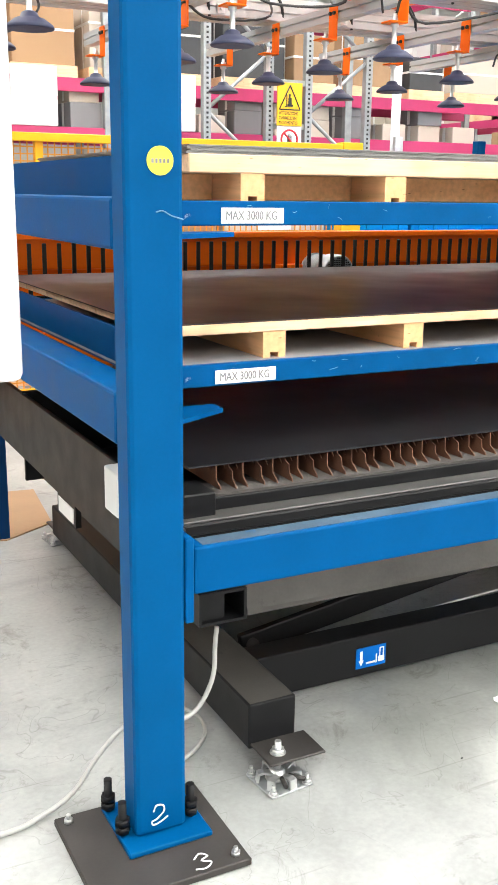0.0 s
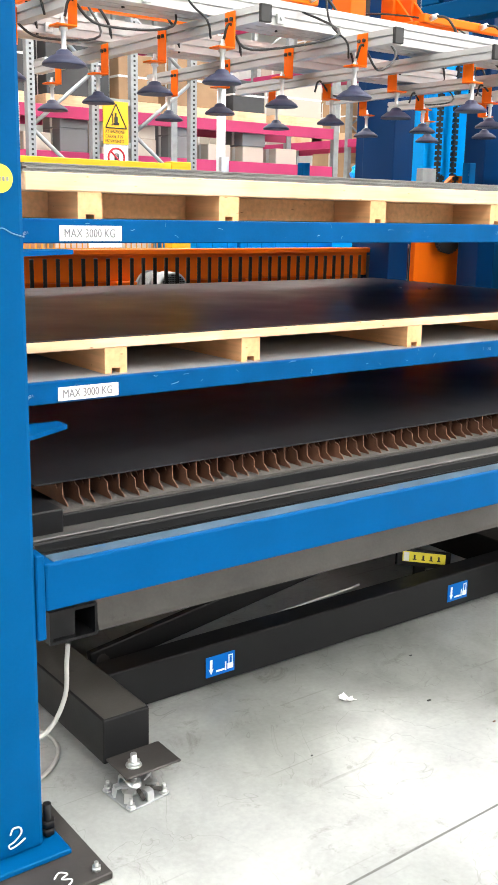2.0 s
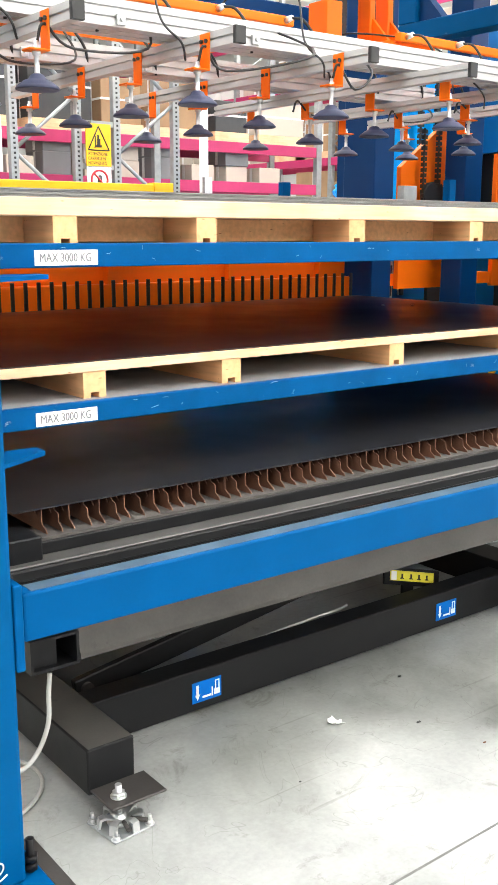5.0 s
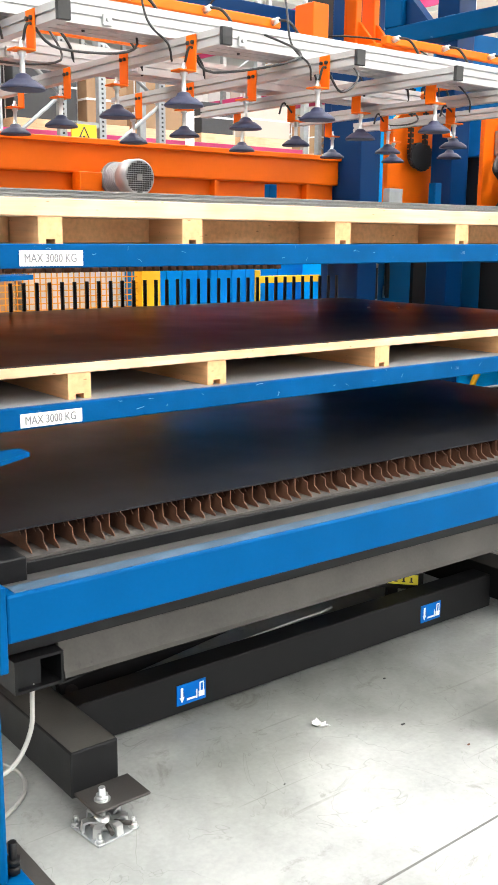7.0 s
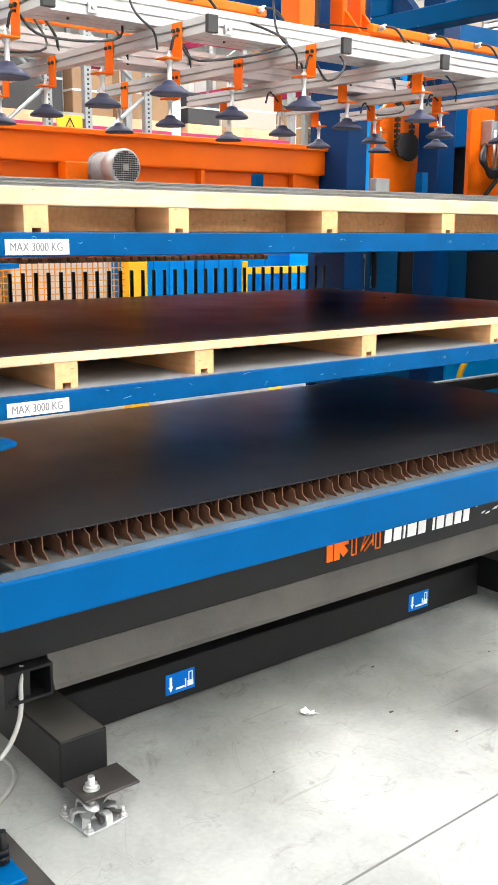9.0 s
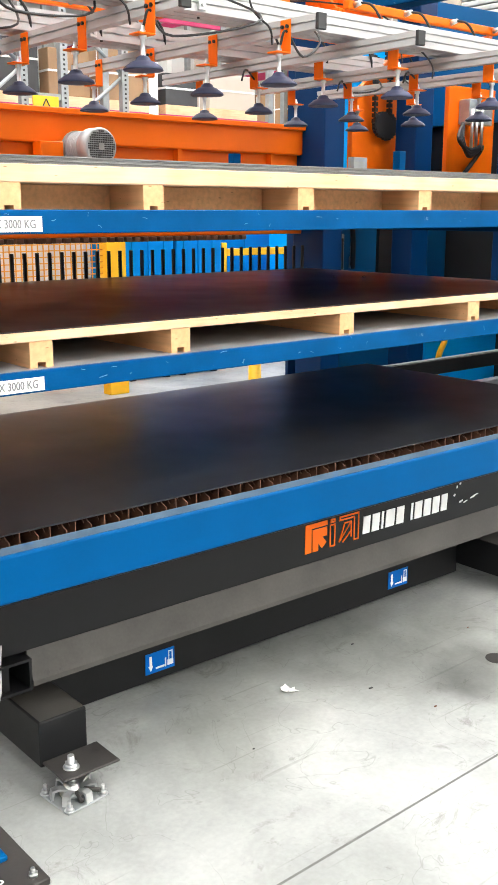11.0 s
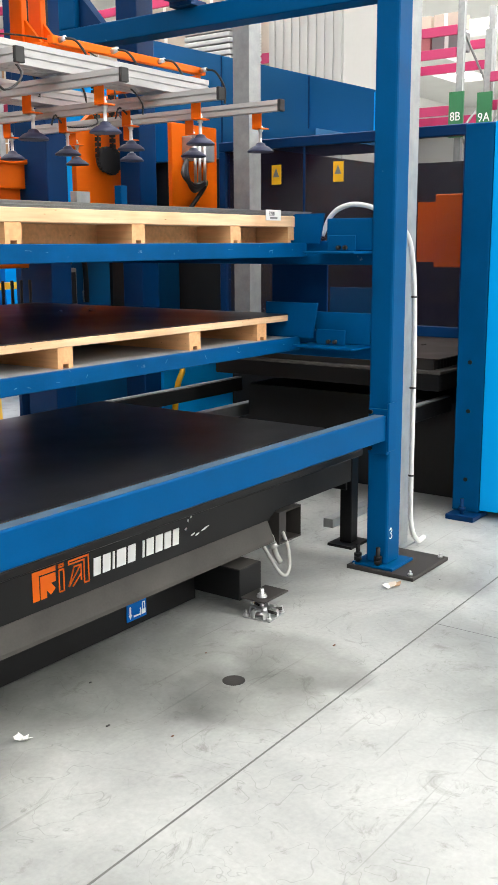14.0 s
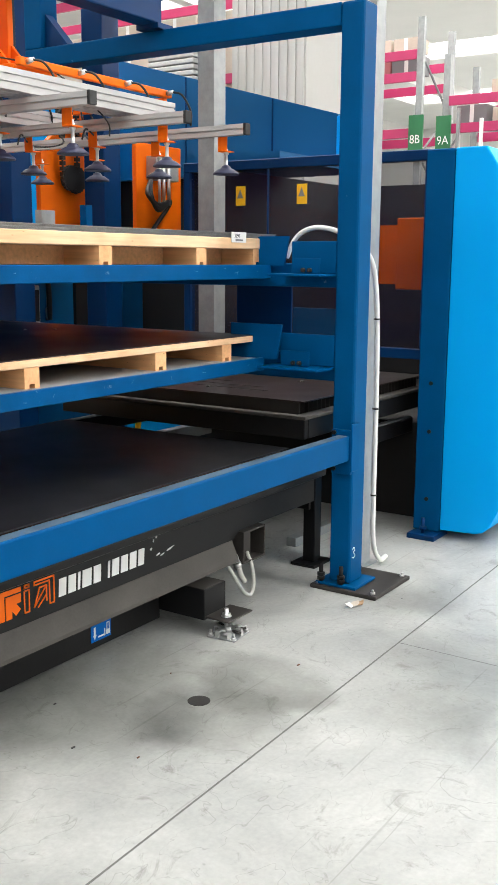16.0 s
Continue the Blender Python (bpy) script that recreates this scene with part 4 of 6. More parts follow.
def vacuum_frame():
    v = thing("vacuum_lifter", (1.8, 1.4, 2.24), "aluminium vacuum lifting frame with orange brackets and dark suction cups", "vacuum lifter")
    for y0 in (0.93, 1.66):
        lb = bmesh.new()
        za, out = 2.245, [(y0, 2.245)]
        for g in (2.27, 2.30):
            out += [(y0, g), (y0 + 0.008, g), (y0 + 0.008, g + 0.007), (y0, g + 0.007)]
        out += [(y0, 2.33), (y0 + 0.17, 2.33)]
        for g in (2.307, 2.277):
            out += [(y0 + 0.17, g), (y0 + 0.162, g), (y0 + 0.162, g - 0.007), (y0 + 0.17, g - 0.007)]
        out += [(y0 + 0.17, za), (y0 + 0.12, za), (y0 + 0.12, za + 0.008), (y0 + 0.11, za + 0.008), (y0 + 0.11, za), (y0 + 0.06, za), (y0 + 0.06, za + 0.008), (y0 + 0.05, za + 0.008), (y0 + 0.05, za)]
        prism(lb, out, "x", 0.0, 3.30)
        part("long_beam", lb, ALU, v, "wide grooved aluminium beam")
    for i, x in enumerate(BARS):
        b = bmesh.new()
        a, c0, c1 = 0.02, 2.182, 2.232
        prism(b, [(x - a, c0), (x - a, 2.203), (x - 0.012, 2.203), (x - 0.012, 2.211), (x - a, 2.211), (x - a, c1), (x + a, c1), (x + a, 2.211), (x + 0.012, 2.211), (x + 0.012, 2.203), (x + a, 2.203), (x + a, c0)], "y", 0.625, 2.30)
        bar = part("cross_bar", b, ALU, v, "grooved aluminium cross bar")
        part("end_cap", bx(x - 0.021, x + 0.021, 0.609, 0.625, 2.180, 2.234, bev=0.002), CAPBLACK, bar, "black plastic end cap")
        for y in CUPY:
            s = -1 if i < 4 else 1
            cx = x + s * 0.054
            br = bmesh.new()
            box(br, *sorted((x + s * 0.021, x + s * 0.026)), y - 0.028, y + 0.028, 2.118, 2.230, bev=0.002)
            box(br, *sorted((x + s * 0.021, x + s * 0.088)), y - 0.028, y + 0.028, 2.112, 2.118, bev=0.002)
            bk = part("cup_bracket", br, ORANGE, v, "orange angle bracket")
            for dy in (-0.013, 0.013):
                part("bracket_screw", cyl(bmesh.new(), (x + s * 0.026, y + dy, 2.205), (x + s * 0.033, y + dy, 2.205), 0.007, seg=6), CAPBLACK, bk)
            st = bmesh.new()
            lathe(st, (cx, y, 0), [(0.007, 2.03), (0.012, 2.036), (0.012, 2.05), (0.008, 2.052), (0.008, 2.10), (0.013, 2.102), (0.013, 2.112), (0.010, 2.118), (0.010, 2.128), (0.006, 2.13), (0.006, 2.142)], 12)
            part("spring_stem", st, ZINC, bk, "bright spring stem")
            cp = bmesh.new()
            lathe(cp, (cx, y, 0), [(0.020, 2.010), (0.064, 2.004), (0.066, 2.007), (0.062, 2.014), (0.040, 2.030), (0.026, 2.035), (0.021, 2.045), (0.012, 2.050)], 24)
            part("suction_cup", cp, RUBBER, bk, "dark blue-black rubber cup")
    # air hoses
    rnd = random.Random(3)
    for i, x in enumerate(BARS[:-1]):
        for y in CUPY[:3]:
            if rnd.random() < 0.55:
                h = bmesh.new()
                xe = x + rnd.uniform(0.2, 0.45)
                tube(h, [(x - 0.05, y, 2.14), (x - 0.03, y - 0.01, 2.19), (x + 0.08, y + 0.02, 2.16 - rnd.uniform(0, 0.05)), (xe, y + rnd.uniform(-0.1, 0.25), 2.20), (xe + 0.03, y + 0.3, 2.36)], 0.0045, 6)
                part("air_hose", h, CAPBLACK, v, "thin black air hose")
    for xa, ya, xb, top in ((0.15, 0.78, 0.62, 2.50), (0.92, 0.775, 1.20, 2.50), (1.60, 0.775, 1.80, 2.50), (2.35, 1.0, 2.95, 2.44)):
        h = bmesh.new()
        tube(h, [(xb - 0.05, ya, 2.14), (xb - 0.08, ya - 0.02, 2.19), (xb - 0.13, ya + 0.02, 2.26), ((xa + xb) / 2, ya + 0.12, top - 0.04), (xa + 0.03, ya + 0.3, top), (xa, ya + 0.45, 2.42), (xa, ya + 0.5, 2.34)], 0.0038, 6, 8)
        part("air_hose", h, CAPBLACK, v, "thin black air hose in a loop")
    for y0 in (0.93, 1.66):
        for x in (0.45, 1.0, 1.55, 2.1, 2.65):
            cl = bmesh.new()
            box(cl, x - 0.016, x + 0.016, y0 - 0.012, y0, 2.25, 2.285, bev=0.002)
            cyl(cl, (x, y0 - 0.022, 2.268), (x, y0 - 0.012, 2.268), 0.008, seg=6)
            part("clamp", cl, ZINC, v)
    # orange carrying bars on top, with hose joints
    for x0, x1, y, z in ((0.5, 1.86, 1.08, 2.36), (2.44, 3.47, 1.08, 2.375), (0.5, 1.86, 1.74, 2.36), (2.44, 3.47, 1.74, 2.375)):
        ot = part("carrying_bar", bx(x0, x1, y, y + 0.035, z + 0.012, z + 0.047, bev=0.005), ORANGE, v, "orange carrying bar")
        n = int((x1 - x0) / 0.32) + 1
        for k in range(n):
            x = x0 + 0.04 + k * (x1 - x0 - 0.08) / max(1, n - 1)
            part("hose_joint", cyl(bmesh.new(), (x, y + 0.002, z + 0.03), (x, y - 0.035, z + 0.035), 0.013, 0.010, seg=10), ZINC, ot, "grey hose joint")
            h = bmesh.new()
            tube(h, [(x, y - 0.03, z + 0.035), (x + 0.03, y - 0.07, z + 0.02), (x + 0.08, y - 0.085, z - 0.05), (x + 0.10, y - 0.07, z - 0.12)], 0.006, 6)
            part("air_hose", h, CAPBLACK, ot, "thin black air hose")
    for x in (1.83, 3.44, 2.44, 0.9):
        part("tie_bar", bx(x, x + 0.035, 1.115, 1.74, 2.35, 2.39, bev=0.004), ORANGE, v)
    part("spider_beam", bx(0.9, 3.44, 1.33, 1.41, 2.335, 2.375, bev=0.005), ORANGE, v)
    part("mast_foot", bx(2.42, 2.70, 1.12, 1.60, 2.375, 2.395, bev=0.004), ORANGE, v)
    for x in (2.49, 2.60):
        mp = part("mast", bx(x, x + 0.035, 1.32, 1.40, 2.395, 3.2, bev=0.006), ORANGE, v, "orange hoist mast")
        gs = bmesh.new()
        prism(gs, [(1.20, 2.395), (1.32, 2.395), (1.32, 2.52)], "x", x + 0.015, x + 0.03)
        part("gusset", gs, ORANGE, mp)
    for x in (2.36, 2.655):
        part("guide_rail", bx(x, x + 0.07, 1.40, 1.50, 2.44, 3.2, bev=0.004), CAPBLACK, v, "black guide rail")
    part("stop_block", bx(2.22, 2.31, 1.30, 1.42, 2.375, 2.56, bev=0.005), ORANGE, v)
    part("hoist_beam", bx(-2.35, 4.65, 1.2, 1.5, 3.2, 3.45, bev=0.01), DARKBLUE, v)
    for x in (-2.3, 4.45):
        part("gantry_leg", bx(x, x + 0.17, 2.42, 2.60, 0, 3.2, bev=0.008), DARKBLUE, v)
        part("gantry_arm", bx(x, x + 0.14, 1.5, 2.56, 3.2, 3.44, bev=0.008), DARKBLUE, v)
    return v


vacuum_frame()


# ---- stacker carriage that rises behind the shelves ----
CARY = 2.66


def carriage():
    """Built at its raised height."""
    c = thing("lift_carriage", (0, 0, 0), "long orange stacker carriage with a grey gear motor", "stacker carriage")
    x0, x1 = -0.4, 3.72
    y = CARY
    b = bmesh.new()
    box(b, x0, x1, y, y + 0.16, 1.90, 2.07, bev=0.01)
    box(b, x0, x1, y - 0.03, y, 2.045, 2.075, bev=0.004)
    part("top_beam", b, ORANGE, c)
    part("lower_plate", bx(x0, x1, y + 0.05, y + 0.09, 1.60, 1.90), ORANGE, c)
    for x in (0.3, 1.1, 1.9, 2.7, 3.4):
        part("rib", bx(x, x + 0.025, y + 0.0, y + 0.05, 1.60, 1.90), ORANGE, c)
    part("lower_beam", bx(x0, x1, y, y + 0.16, 1.42, 1.60, bev=0.008), ORANGE, c)
    # rusty tips along the lower edge
    tip = mesh_of("fork_tip", bx(-0.02, 0.02, 0, 0.10, 0, 0.028, bev=0.004), RUST)
    x = x0 + 0.05
    while x < 3.2:
        piece("fork_tip", tip, c, (x, y - 0.02, 1.392))
        x += 0.055
    # gear motor
    mx, my, mz = 2.02, 2.415, 1.875
    g = bmesh.new()
    prof = [(0.070, 0.0)]
    for k in range(7):
        prof += [(0.070, 0.012 + k * 0.018), (0.084, 0.012 + k * 0.018), (0.084, 0.019 + k * 0.018), (0.070, 0.019 + k * 0.018)]
    lathe(g, (0, 0, 0), prof + [(0.062, 0.16)], 24)
    bmesh.ops.transform(g, matrix=Matrix.Translation((mx, my + 0.05, mz)) @ Matrix.Rotation(radians(-90), 4, "X"), verts=g.verts)
    mo = part("motor", g, MOTORGREY, c, "grey ribbed electric motor")
    g = bmesh.new()
    lathe(g, (0, 0, 0), [(0.083, 0.0), (0.092, 0.008), (0.092, 0.09), (0.088, 0.095)], 28)
    bmesh.ops.transform(g, matrix=Matrix.Translation((mx, my - 0.04, mz)) @ Matrix.Rotation(radians(-90), 4, "X"), verts=g.verts)
    cw = part("fan_cowl", g, MOTORGREY, mo, "light grey fan cowl")
    g = bmesh.new()
    for i in range(-7, 8):
        for j in range(-7, 8):
            u, v = i * 0.0105, j * 0.0105
            if 0.0003 < u * u + v * v < 0.0058:
                box(g, mx + u - 0.0036, mx + u + 0.0036, my - 0.0425, my - 0.04, mz + v - 0.0036, mz + v + 0.0036)
    part("vent_grille", g, CAPBLACK, cw, "dark vent holes", "stuff")
    g = bmesh.new()
    lathe(g, (0, 0, 0), [(0.088, 0.0), (0.088, 0.02), (0.07, 0.03), (0.07, 0.05)], 26)
    bmesh.ops.transform(g, matrix=Matrix.Translation((mx, my + 0.19, mz)) @ Matrix.Rotation(radians(-90), 4, "X"), verts=g.verts)
    part("gearbox", g, MOTORGREY, mo)
    part("motor_bracket", bx(mx - 0.22, mx - 0.09, my + 0.18, my + 0.27, mz - 0.09, mz + 0.03, bev=0.004), ORANGE, mo)
    # end panels with the chain drive and the pneumatic unit
    pz = bmesh.new()
    prism(pz, [(4.16, 1.50), (4.80, 1.50), (4.80, 2.55), (4.5, 2.55), (4.16, 2.3)], "y", 2.72, 2.76)
    ep = part("drive_panel", pz, ORANGE, c, "orange drive panel")
    part("panel_tie", bx(x1, 4.16, y + 0.10, y + 0.14, 1.52, 1.60), ORANGE, c)
    for wx, wy, wr in ((4.38, 2.64, 0.075), (4.47, 2.68, 0.085)):
        w = bmesh.new()
        cyl(w, (wx, wy, 2.12), (wx, wy + 0.04, 2.12), wr, seg=26)
        for k in range(20):
            a = k * math.pi / 10
            cyl(w, (wx + wr * math.cos(a), wy + 0.005, 2.12 + wr * math.sin(a)), (wx + wr * math.cos(a), wy + 0.03, 2.12 + wr * math.sin(a)), 0.011, seg=6)
        part("chain_wheel", w, CAPBLACK, ep, "black chain wheel")
    for dx in (4.31, 4.45):
        ch = bmesh.new()
        for k in range(12):
            box(ch, dx - 0.014, dx + 0.014, 2.645, 2.675, 2.13 + k * 0.035, 2.155 + k * 0.035)
        box(ch, dx - 0.005, dx + 0.005, 2.655, 2.665, 2.12, 2.55)
        part("chain", ch, CAPBLACK, ep, "black drive chain")
    hp = part("unit_panel", bx(5.02, 5.55, 2.62, 2.66, 1.50, 2.42, bev=0.006), ORANGE, c, "orange panel")
    part("panel_tie", bx(4.80, 5.02, 2.64, 2.74, 1.52, 1.60), ORANGE, c)
    b = bmesh.new()
    box(b, 5.13, 5.24, 2.52, 2.62, 2.16, 2.33, bev=0.008)
    part("valve_block", b, MOTORGREY, hp)
    part("valve_block", bx(5.27, 5.42, 2.54, 2.62, 2.16, 2.28, bev=0.006), MOTORGREY, hp)
    for dx in (5.15, 5.20, 5.26):
        r = bmesh.new()
        cyl(r, (dx, 2.51, 1.98), (dx, 2.51, 2.26), 0.012, seg=8)
        part("piston_rod", r, ZINC, hp)
    for k in range(3):
        h = bmesh.new()
        tube(h, [(5.10, 2.55, 2.16), (5.04 - 0.02 * k, 2.5, 2.05), (5.12, 2.5, 1.94 + 0.02 * k), (5.3, 2.53, 2.0), (5.12, 2.6, 1.75)], 0.016, 8)
        part("cable", h, CAPBLACK, hp)
    return c


car_ob = carriage()


# ---- pins behind the middle shelf ----
def pin_comb():
    p = thing("pin_comb", (0, 2.365, 0), "row of dark upright steel pins behind the shelf", "pin row")
    part("pin_rail", bx(0.16, 3.42, 2.355, 2.375, 1.07, 1.13, bev=0.004), BLACKST, p)
    for x in (0.2, 3.30):
        part("rail_post", bx(x, x + 0.06, 2.375, 2.40, 0, 1.10), DARKBLUE, p)
    pin = mesh_of("pin", bx(-0.009, 0.009, -0.006, 0.006, 0, 0.24, bev=0.002), CAPBLACK)
    x = 0.20
    while x < 3.40:
        piece("pin", pin, p, (x, 0.0, 1.12))
        x += 0.068
    return p


pin_comb()


# ---- lifting columns behind the shelves ----
def lift_column(x, y, w, name_label):
    c = thing("lift_column", (x, y, 0), name_label, "column", "lift columns")
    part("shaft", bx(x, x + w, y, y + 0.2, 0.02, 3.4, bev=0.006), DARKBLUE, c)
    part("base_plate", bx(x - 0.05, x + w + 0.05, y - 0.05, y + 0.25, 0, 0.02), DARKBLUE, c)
    return c


lift_column(3.93, 2.90, 0.16, "dark blue lifting column behind the rack")


# ---- cutting machine ----
def machine():
    m = thing("laser_machine", (4.7, 0, 0), "large blue laser cutting machine with dark tinted windows", "laser machine")
    # end panel, its lower and outer edge rounded
    p = bmesh.new()
    out = [(0.012, 0.045), (-0.20, 0.052), (-0.245, 0.066), (-0.285, 0.105), (-0.325, 0.19), (-0.345, 0.26), (-0.35, 0.34), (-0.35, 1.86), (-0.34, 1.93), (-0.165, 2.198), (0.012, 2.198)]
    prism(p, out, "x", 4.60, 6.1)
    bmesh.ops.bevel(p, geom=list(p.edges), offset=0.008, segments=2, affect="EDGES", profile=0.5)
    part("end_panel", p, PANELCYAN, m, "bright blue sheet metal end panel with a sloping shoulder")
    part("end_frame", bx(4.60, 4.78, 0.014, 0.18, 0.03, 2.196, bev=0.008), POSTBLUE, m, "darker blue upright frame")
    for z in (0.22, 0.62, 0.9):
        b = bmesh.new()
        cyl(b, (4.594, 0.10, z), (4.60, 0.10, z), 0.012, seg=10)
        part("frame_bolt", b, BLACKST, m)
    f = bmesh.new()
    box(f, 4.49, 4.70, 0.0, 0.17, 0.0, 0.03, bev=0.003)
    cyl(f, (4.54, 0.09, 0.03), (4.54, 0.09, 0.12), 0.012, seg=8)
    hexbolt(f, 4.54, 0.09, 0.05, 0.022, 0.02)
    part("frame_foot", f, DARKBLUE, m)
    # glazed end with frames
    yr = [0.18, 1.90]
    part("window_head", bx(4.70, 4.76, 0.18, 1.95, 2.15, 2.21, bev=0.004), DARKBLUE, m)
    part("window_bottom_rail", bx(4.70, 4.76, 0.18, 1.95, 1.02, 1.08, bev=0.004), DARKBLUE, m)
    for y in yr:
        part("window_mullion", bx(4.70, 4.76, y, y + 0.05, 1.08, 2.15, bev=0.004), DARKBLUE, m)
    for a, b in zip(yr, yr[1:]):
        g = part("window_pane", bx(4.725, 4.731, a + 0.05, b, 1.08, 2.15), TINT, m, "dark tinted pane")
        g.visible_shadow = False
    part("pane_seam", bx(4.716, 4.7245, 1.29, 1.302, 1.08, 2.15), DARKBLUE, m)
    for y in (1.015, 1.47):
        w = part("warning_sticker", bx(4.716, 4.7235, y, y + 0.07, 1.93, 2.05), YELLOW, m, "yellow laser warning sticker")
        t = bmesh.new()
        prism(t, [(y + 0.012, 1.975), (y + 0.058, 1.975), (y + 0.035, 2.03)], "x", 4.7135, 4.716)
        part("pictogram", t, INK, w)
    # hood with a sloping top
    h = bmesh.new()
    prism(h, [(1.29, 2.26), (3.65, 2.26), (3.65, 3.24), (3.27, 3.13), (1.29, 2.585)], "x", 5.6, 6.0)
    part("hood", h, MIDBLUE, m, "blue sloping hood")
    part("hood_edge", bx(5.58, 6.0, 1.24, 1.29, 2.26, 2.57, bev=0.004), CYAN, m)
    for y in (1.82, 2.6):
        part("hood_seam", bx(5.592, 5.602, y, y + 0.008, 2.27, 2.58 + (y - 1.29) * 0.275), DARKBLUE, m)
    # inside and base; near-black walls hold the shade of the interior
    # roof out of view, added to darken the inside; left open above the bridge
    part("roof", bx(4.76, 6.0, 1.24, 1.95, 2.21, 2.26), MIDBLUE, m)
    part("rear_roof", bx(5.60, 6.0, 1.95, 3.65, 2.21, 2.26), MIDBLUE, m)
    part("inner_wall", bx(7.1, 7.2, 0.06, 3.6, 0.0, 2.21), SHADEBLACK, m)
    part("near_side", bx(4.78, 7.1, 0.06, 0.10, 0.0, 2.21), SHADEBLACK, m)
    part("bridge", bx(4.84, 5.2, 0.20, 0.46, 1.42, 1.84, bev=0.006), ORANGE, m, "orange machine bridge")
    part("bridge_arm", bx(4.9, 7.1, 0.46, 0.60, 1.45, 1.80), ORANGE, m)
    part("inner_apron", bx(4.80, 4.84, 0.80, 1.15, 1.09, 1.29), MIDBLUE, m)
    part("rear_side", bx(4.78, 7.1, 1.95, 2.0, 1.0, 2.21), SHADEBLACK, m)
    part("rear_end", bx(5.70, 7.1, 2.0, 3.6, 0.0, 2.21), SHADEBLACK, m)
    part("base_block", bx(4.95, 7.1, 0.3, 1.9, 0.0, 0.60), SHADEBLACK, m)
    for y in (0.36, 1.95):
        part("table_rail", bx(3.46, 4.95, y, y + 0.06, 0.545, 0.635, bev=0.004), BLACKST, m)
        part("rail_strip", bx(3.46, 4.95, y + 0.01, y + 0.05, 0.635, 0.642), GALV, m, "bright running strip")
    for x, y in ((3.66, 0.36), (3.66, 1.95)):
        lg = part("rail_leg", bx(x + 0.06, x + 0.13, y - 0.01, y + 0.06, 0.014, 0.545, bev=0.004), BLACKST, m)
        part("leg_foot", bx(x + 0.005, x + 0.185, y - 0.045, y + 0.10, 0.0, 0.014), BLACKST, lg)
    part("blue_guard", bx(4.85, 6.3, 2.60, 2.64, 0.24, 0.80, bev=0.004), CYAN, m, "bright blue guard plate")
    for x in (4.95, 6.1):
        part("guard_foot", bx(x, x + 0.08, 2.64, 2.72, 0, 0.6), DARKBLUE, m)
    hk = bmesh.new()
    tube(hk, [(4.93, 2.57, 0.26), (4.91, 2.54, 0.40), (4.92, 2.52, 0.55), (4.97, 2.52, 0.63), (5.02, 2.56, 0.66)], 0.022, 8)
    part("yellow_guard", hk, YELLOW, m, "yellow corner guard")
    part("grey_beam", bx(4.40, 5.45, 2.05, 2.12, 0.33, 0.42, bev=0.004), GALV, m)
    for x in (4.45, 5.3):
        part("beam_stand", bx(x, x + 0.06, 2.05, 2.11, 0.0, 0.33), GALV, m)
    part("post_bracket", bx(4.38, 4.72, 1.46, 1.66, 0.93, 0.98), BLACKST, m)
    part("floor_sill", bx(3.95, 4.95, 0.60, 0.66, 0.0, 0.05), GALV, m)
    return m


machine()


def second_table():
    """The other cutting table, built with its left end at x = 0."""
    t = thing("outer_table", (0, 0, 0), "rusty brown shuttle table sliding out of the machine", "cutting table")
    L = 1.55
    part("side_frame", bx(0.04, L, 0.33, 0.38, 0.70, 0.80, bev=0.004), BLACKST, t)
    part("side_frame", bx(0.04, L, 1.94, 1.99, 0.70, 0.80, bev=0.004), BLACKST, t)
    part("end_frame", bx(0.0, 0.04, 0.33, 1.99, 0.70, 0.80, bev=0.004), BLACKST, t)
    part("edge_strip", bx(0.0, L, 0.325, 0.40, 0.80, 0.818, bev=0.003), SLAG, t, "pale worn edge strip")
    part("edge_strip", bx(0.0, 0.05, 0.40, 1.99, 0.80, 0.818, bev=0.003), SLAG, t, "pale worn edge strip")
    # bed coloured near-black for the shade between the slats
    part("slat_bed", bx(0.05, L, 0.40, 1.94, 0.72, 0.74), SHADEBLACK, t)
    sl = mesh_of("slat", bx(0.0, 0.004, 0.40, 1.92, 0.74, 0.876), BROWNST)
    x = 0.07
    while x < L - 0.02:
        piece("slat", sl, t, (x, 0, 0))
        x += 0.045
    part("cut_sheet", bx(0.06, L, 0.37, 1.95, 0.878, 0.884), MILLBROWN, t, "cut brown steel sheet")
    for y0, y1, x in ((0.75, 1.25, 0.30), (0.85, 1.35, 0.42), (1.45, 1.80, 0.20), (1.15, 1.5, 0.55)):
        part("cut_slot", bx(x, x + 0.018, y0, y1, 0.884, 0.8855), SHADEBLACK, t, "dark cut slot")
    for k, (x, y) in enumerate(((0.25, 1.1), (0.5, 1.55), (0.75, 0.8))):
        part("slag_piece", bx(x, x + 0.05, y, y + 0.02, 0.884, 0.889, bev=0.002), SLAG, t)
    return t


table_ob = second_table()


def galvanised_post(x, y, w, label, base=0.0):
    g = thing("galvanised_post", (x, y, base), label, "post", "galvanised posts")
    b = bmesh.new()
    d = 0.012
    prism(b, [(x, y), (x + w, y), (x + w, y + w), (x + w - d, y + w), (x + w - d, y + d), (x + d, y + d), (x + d, y + w), (x, y + w)], "z", base + 0.01, 3.4)
    part("channel", b, GALV, g)
    part("foot", bx(x - 0.03, x + w + 0.03, y - 0.03, y + w + 0.03, base, base + 0.01), GALV, g)
    return g


galvanised_post(4.42, 1.50, 0.12, "galvanised steel channel post on a bracket of the machine", 0.98)
galvanised_post(3.835, 0.13, 0.10, "galvanised steel channel post behind the blue post")


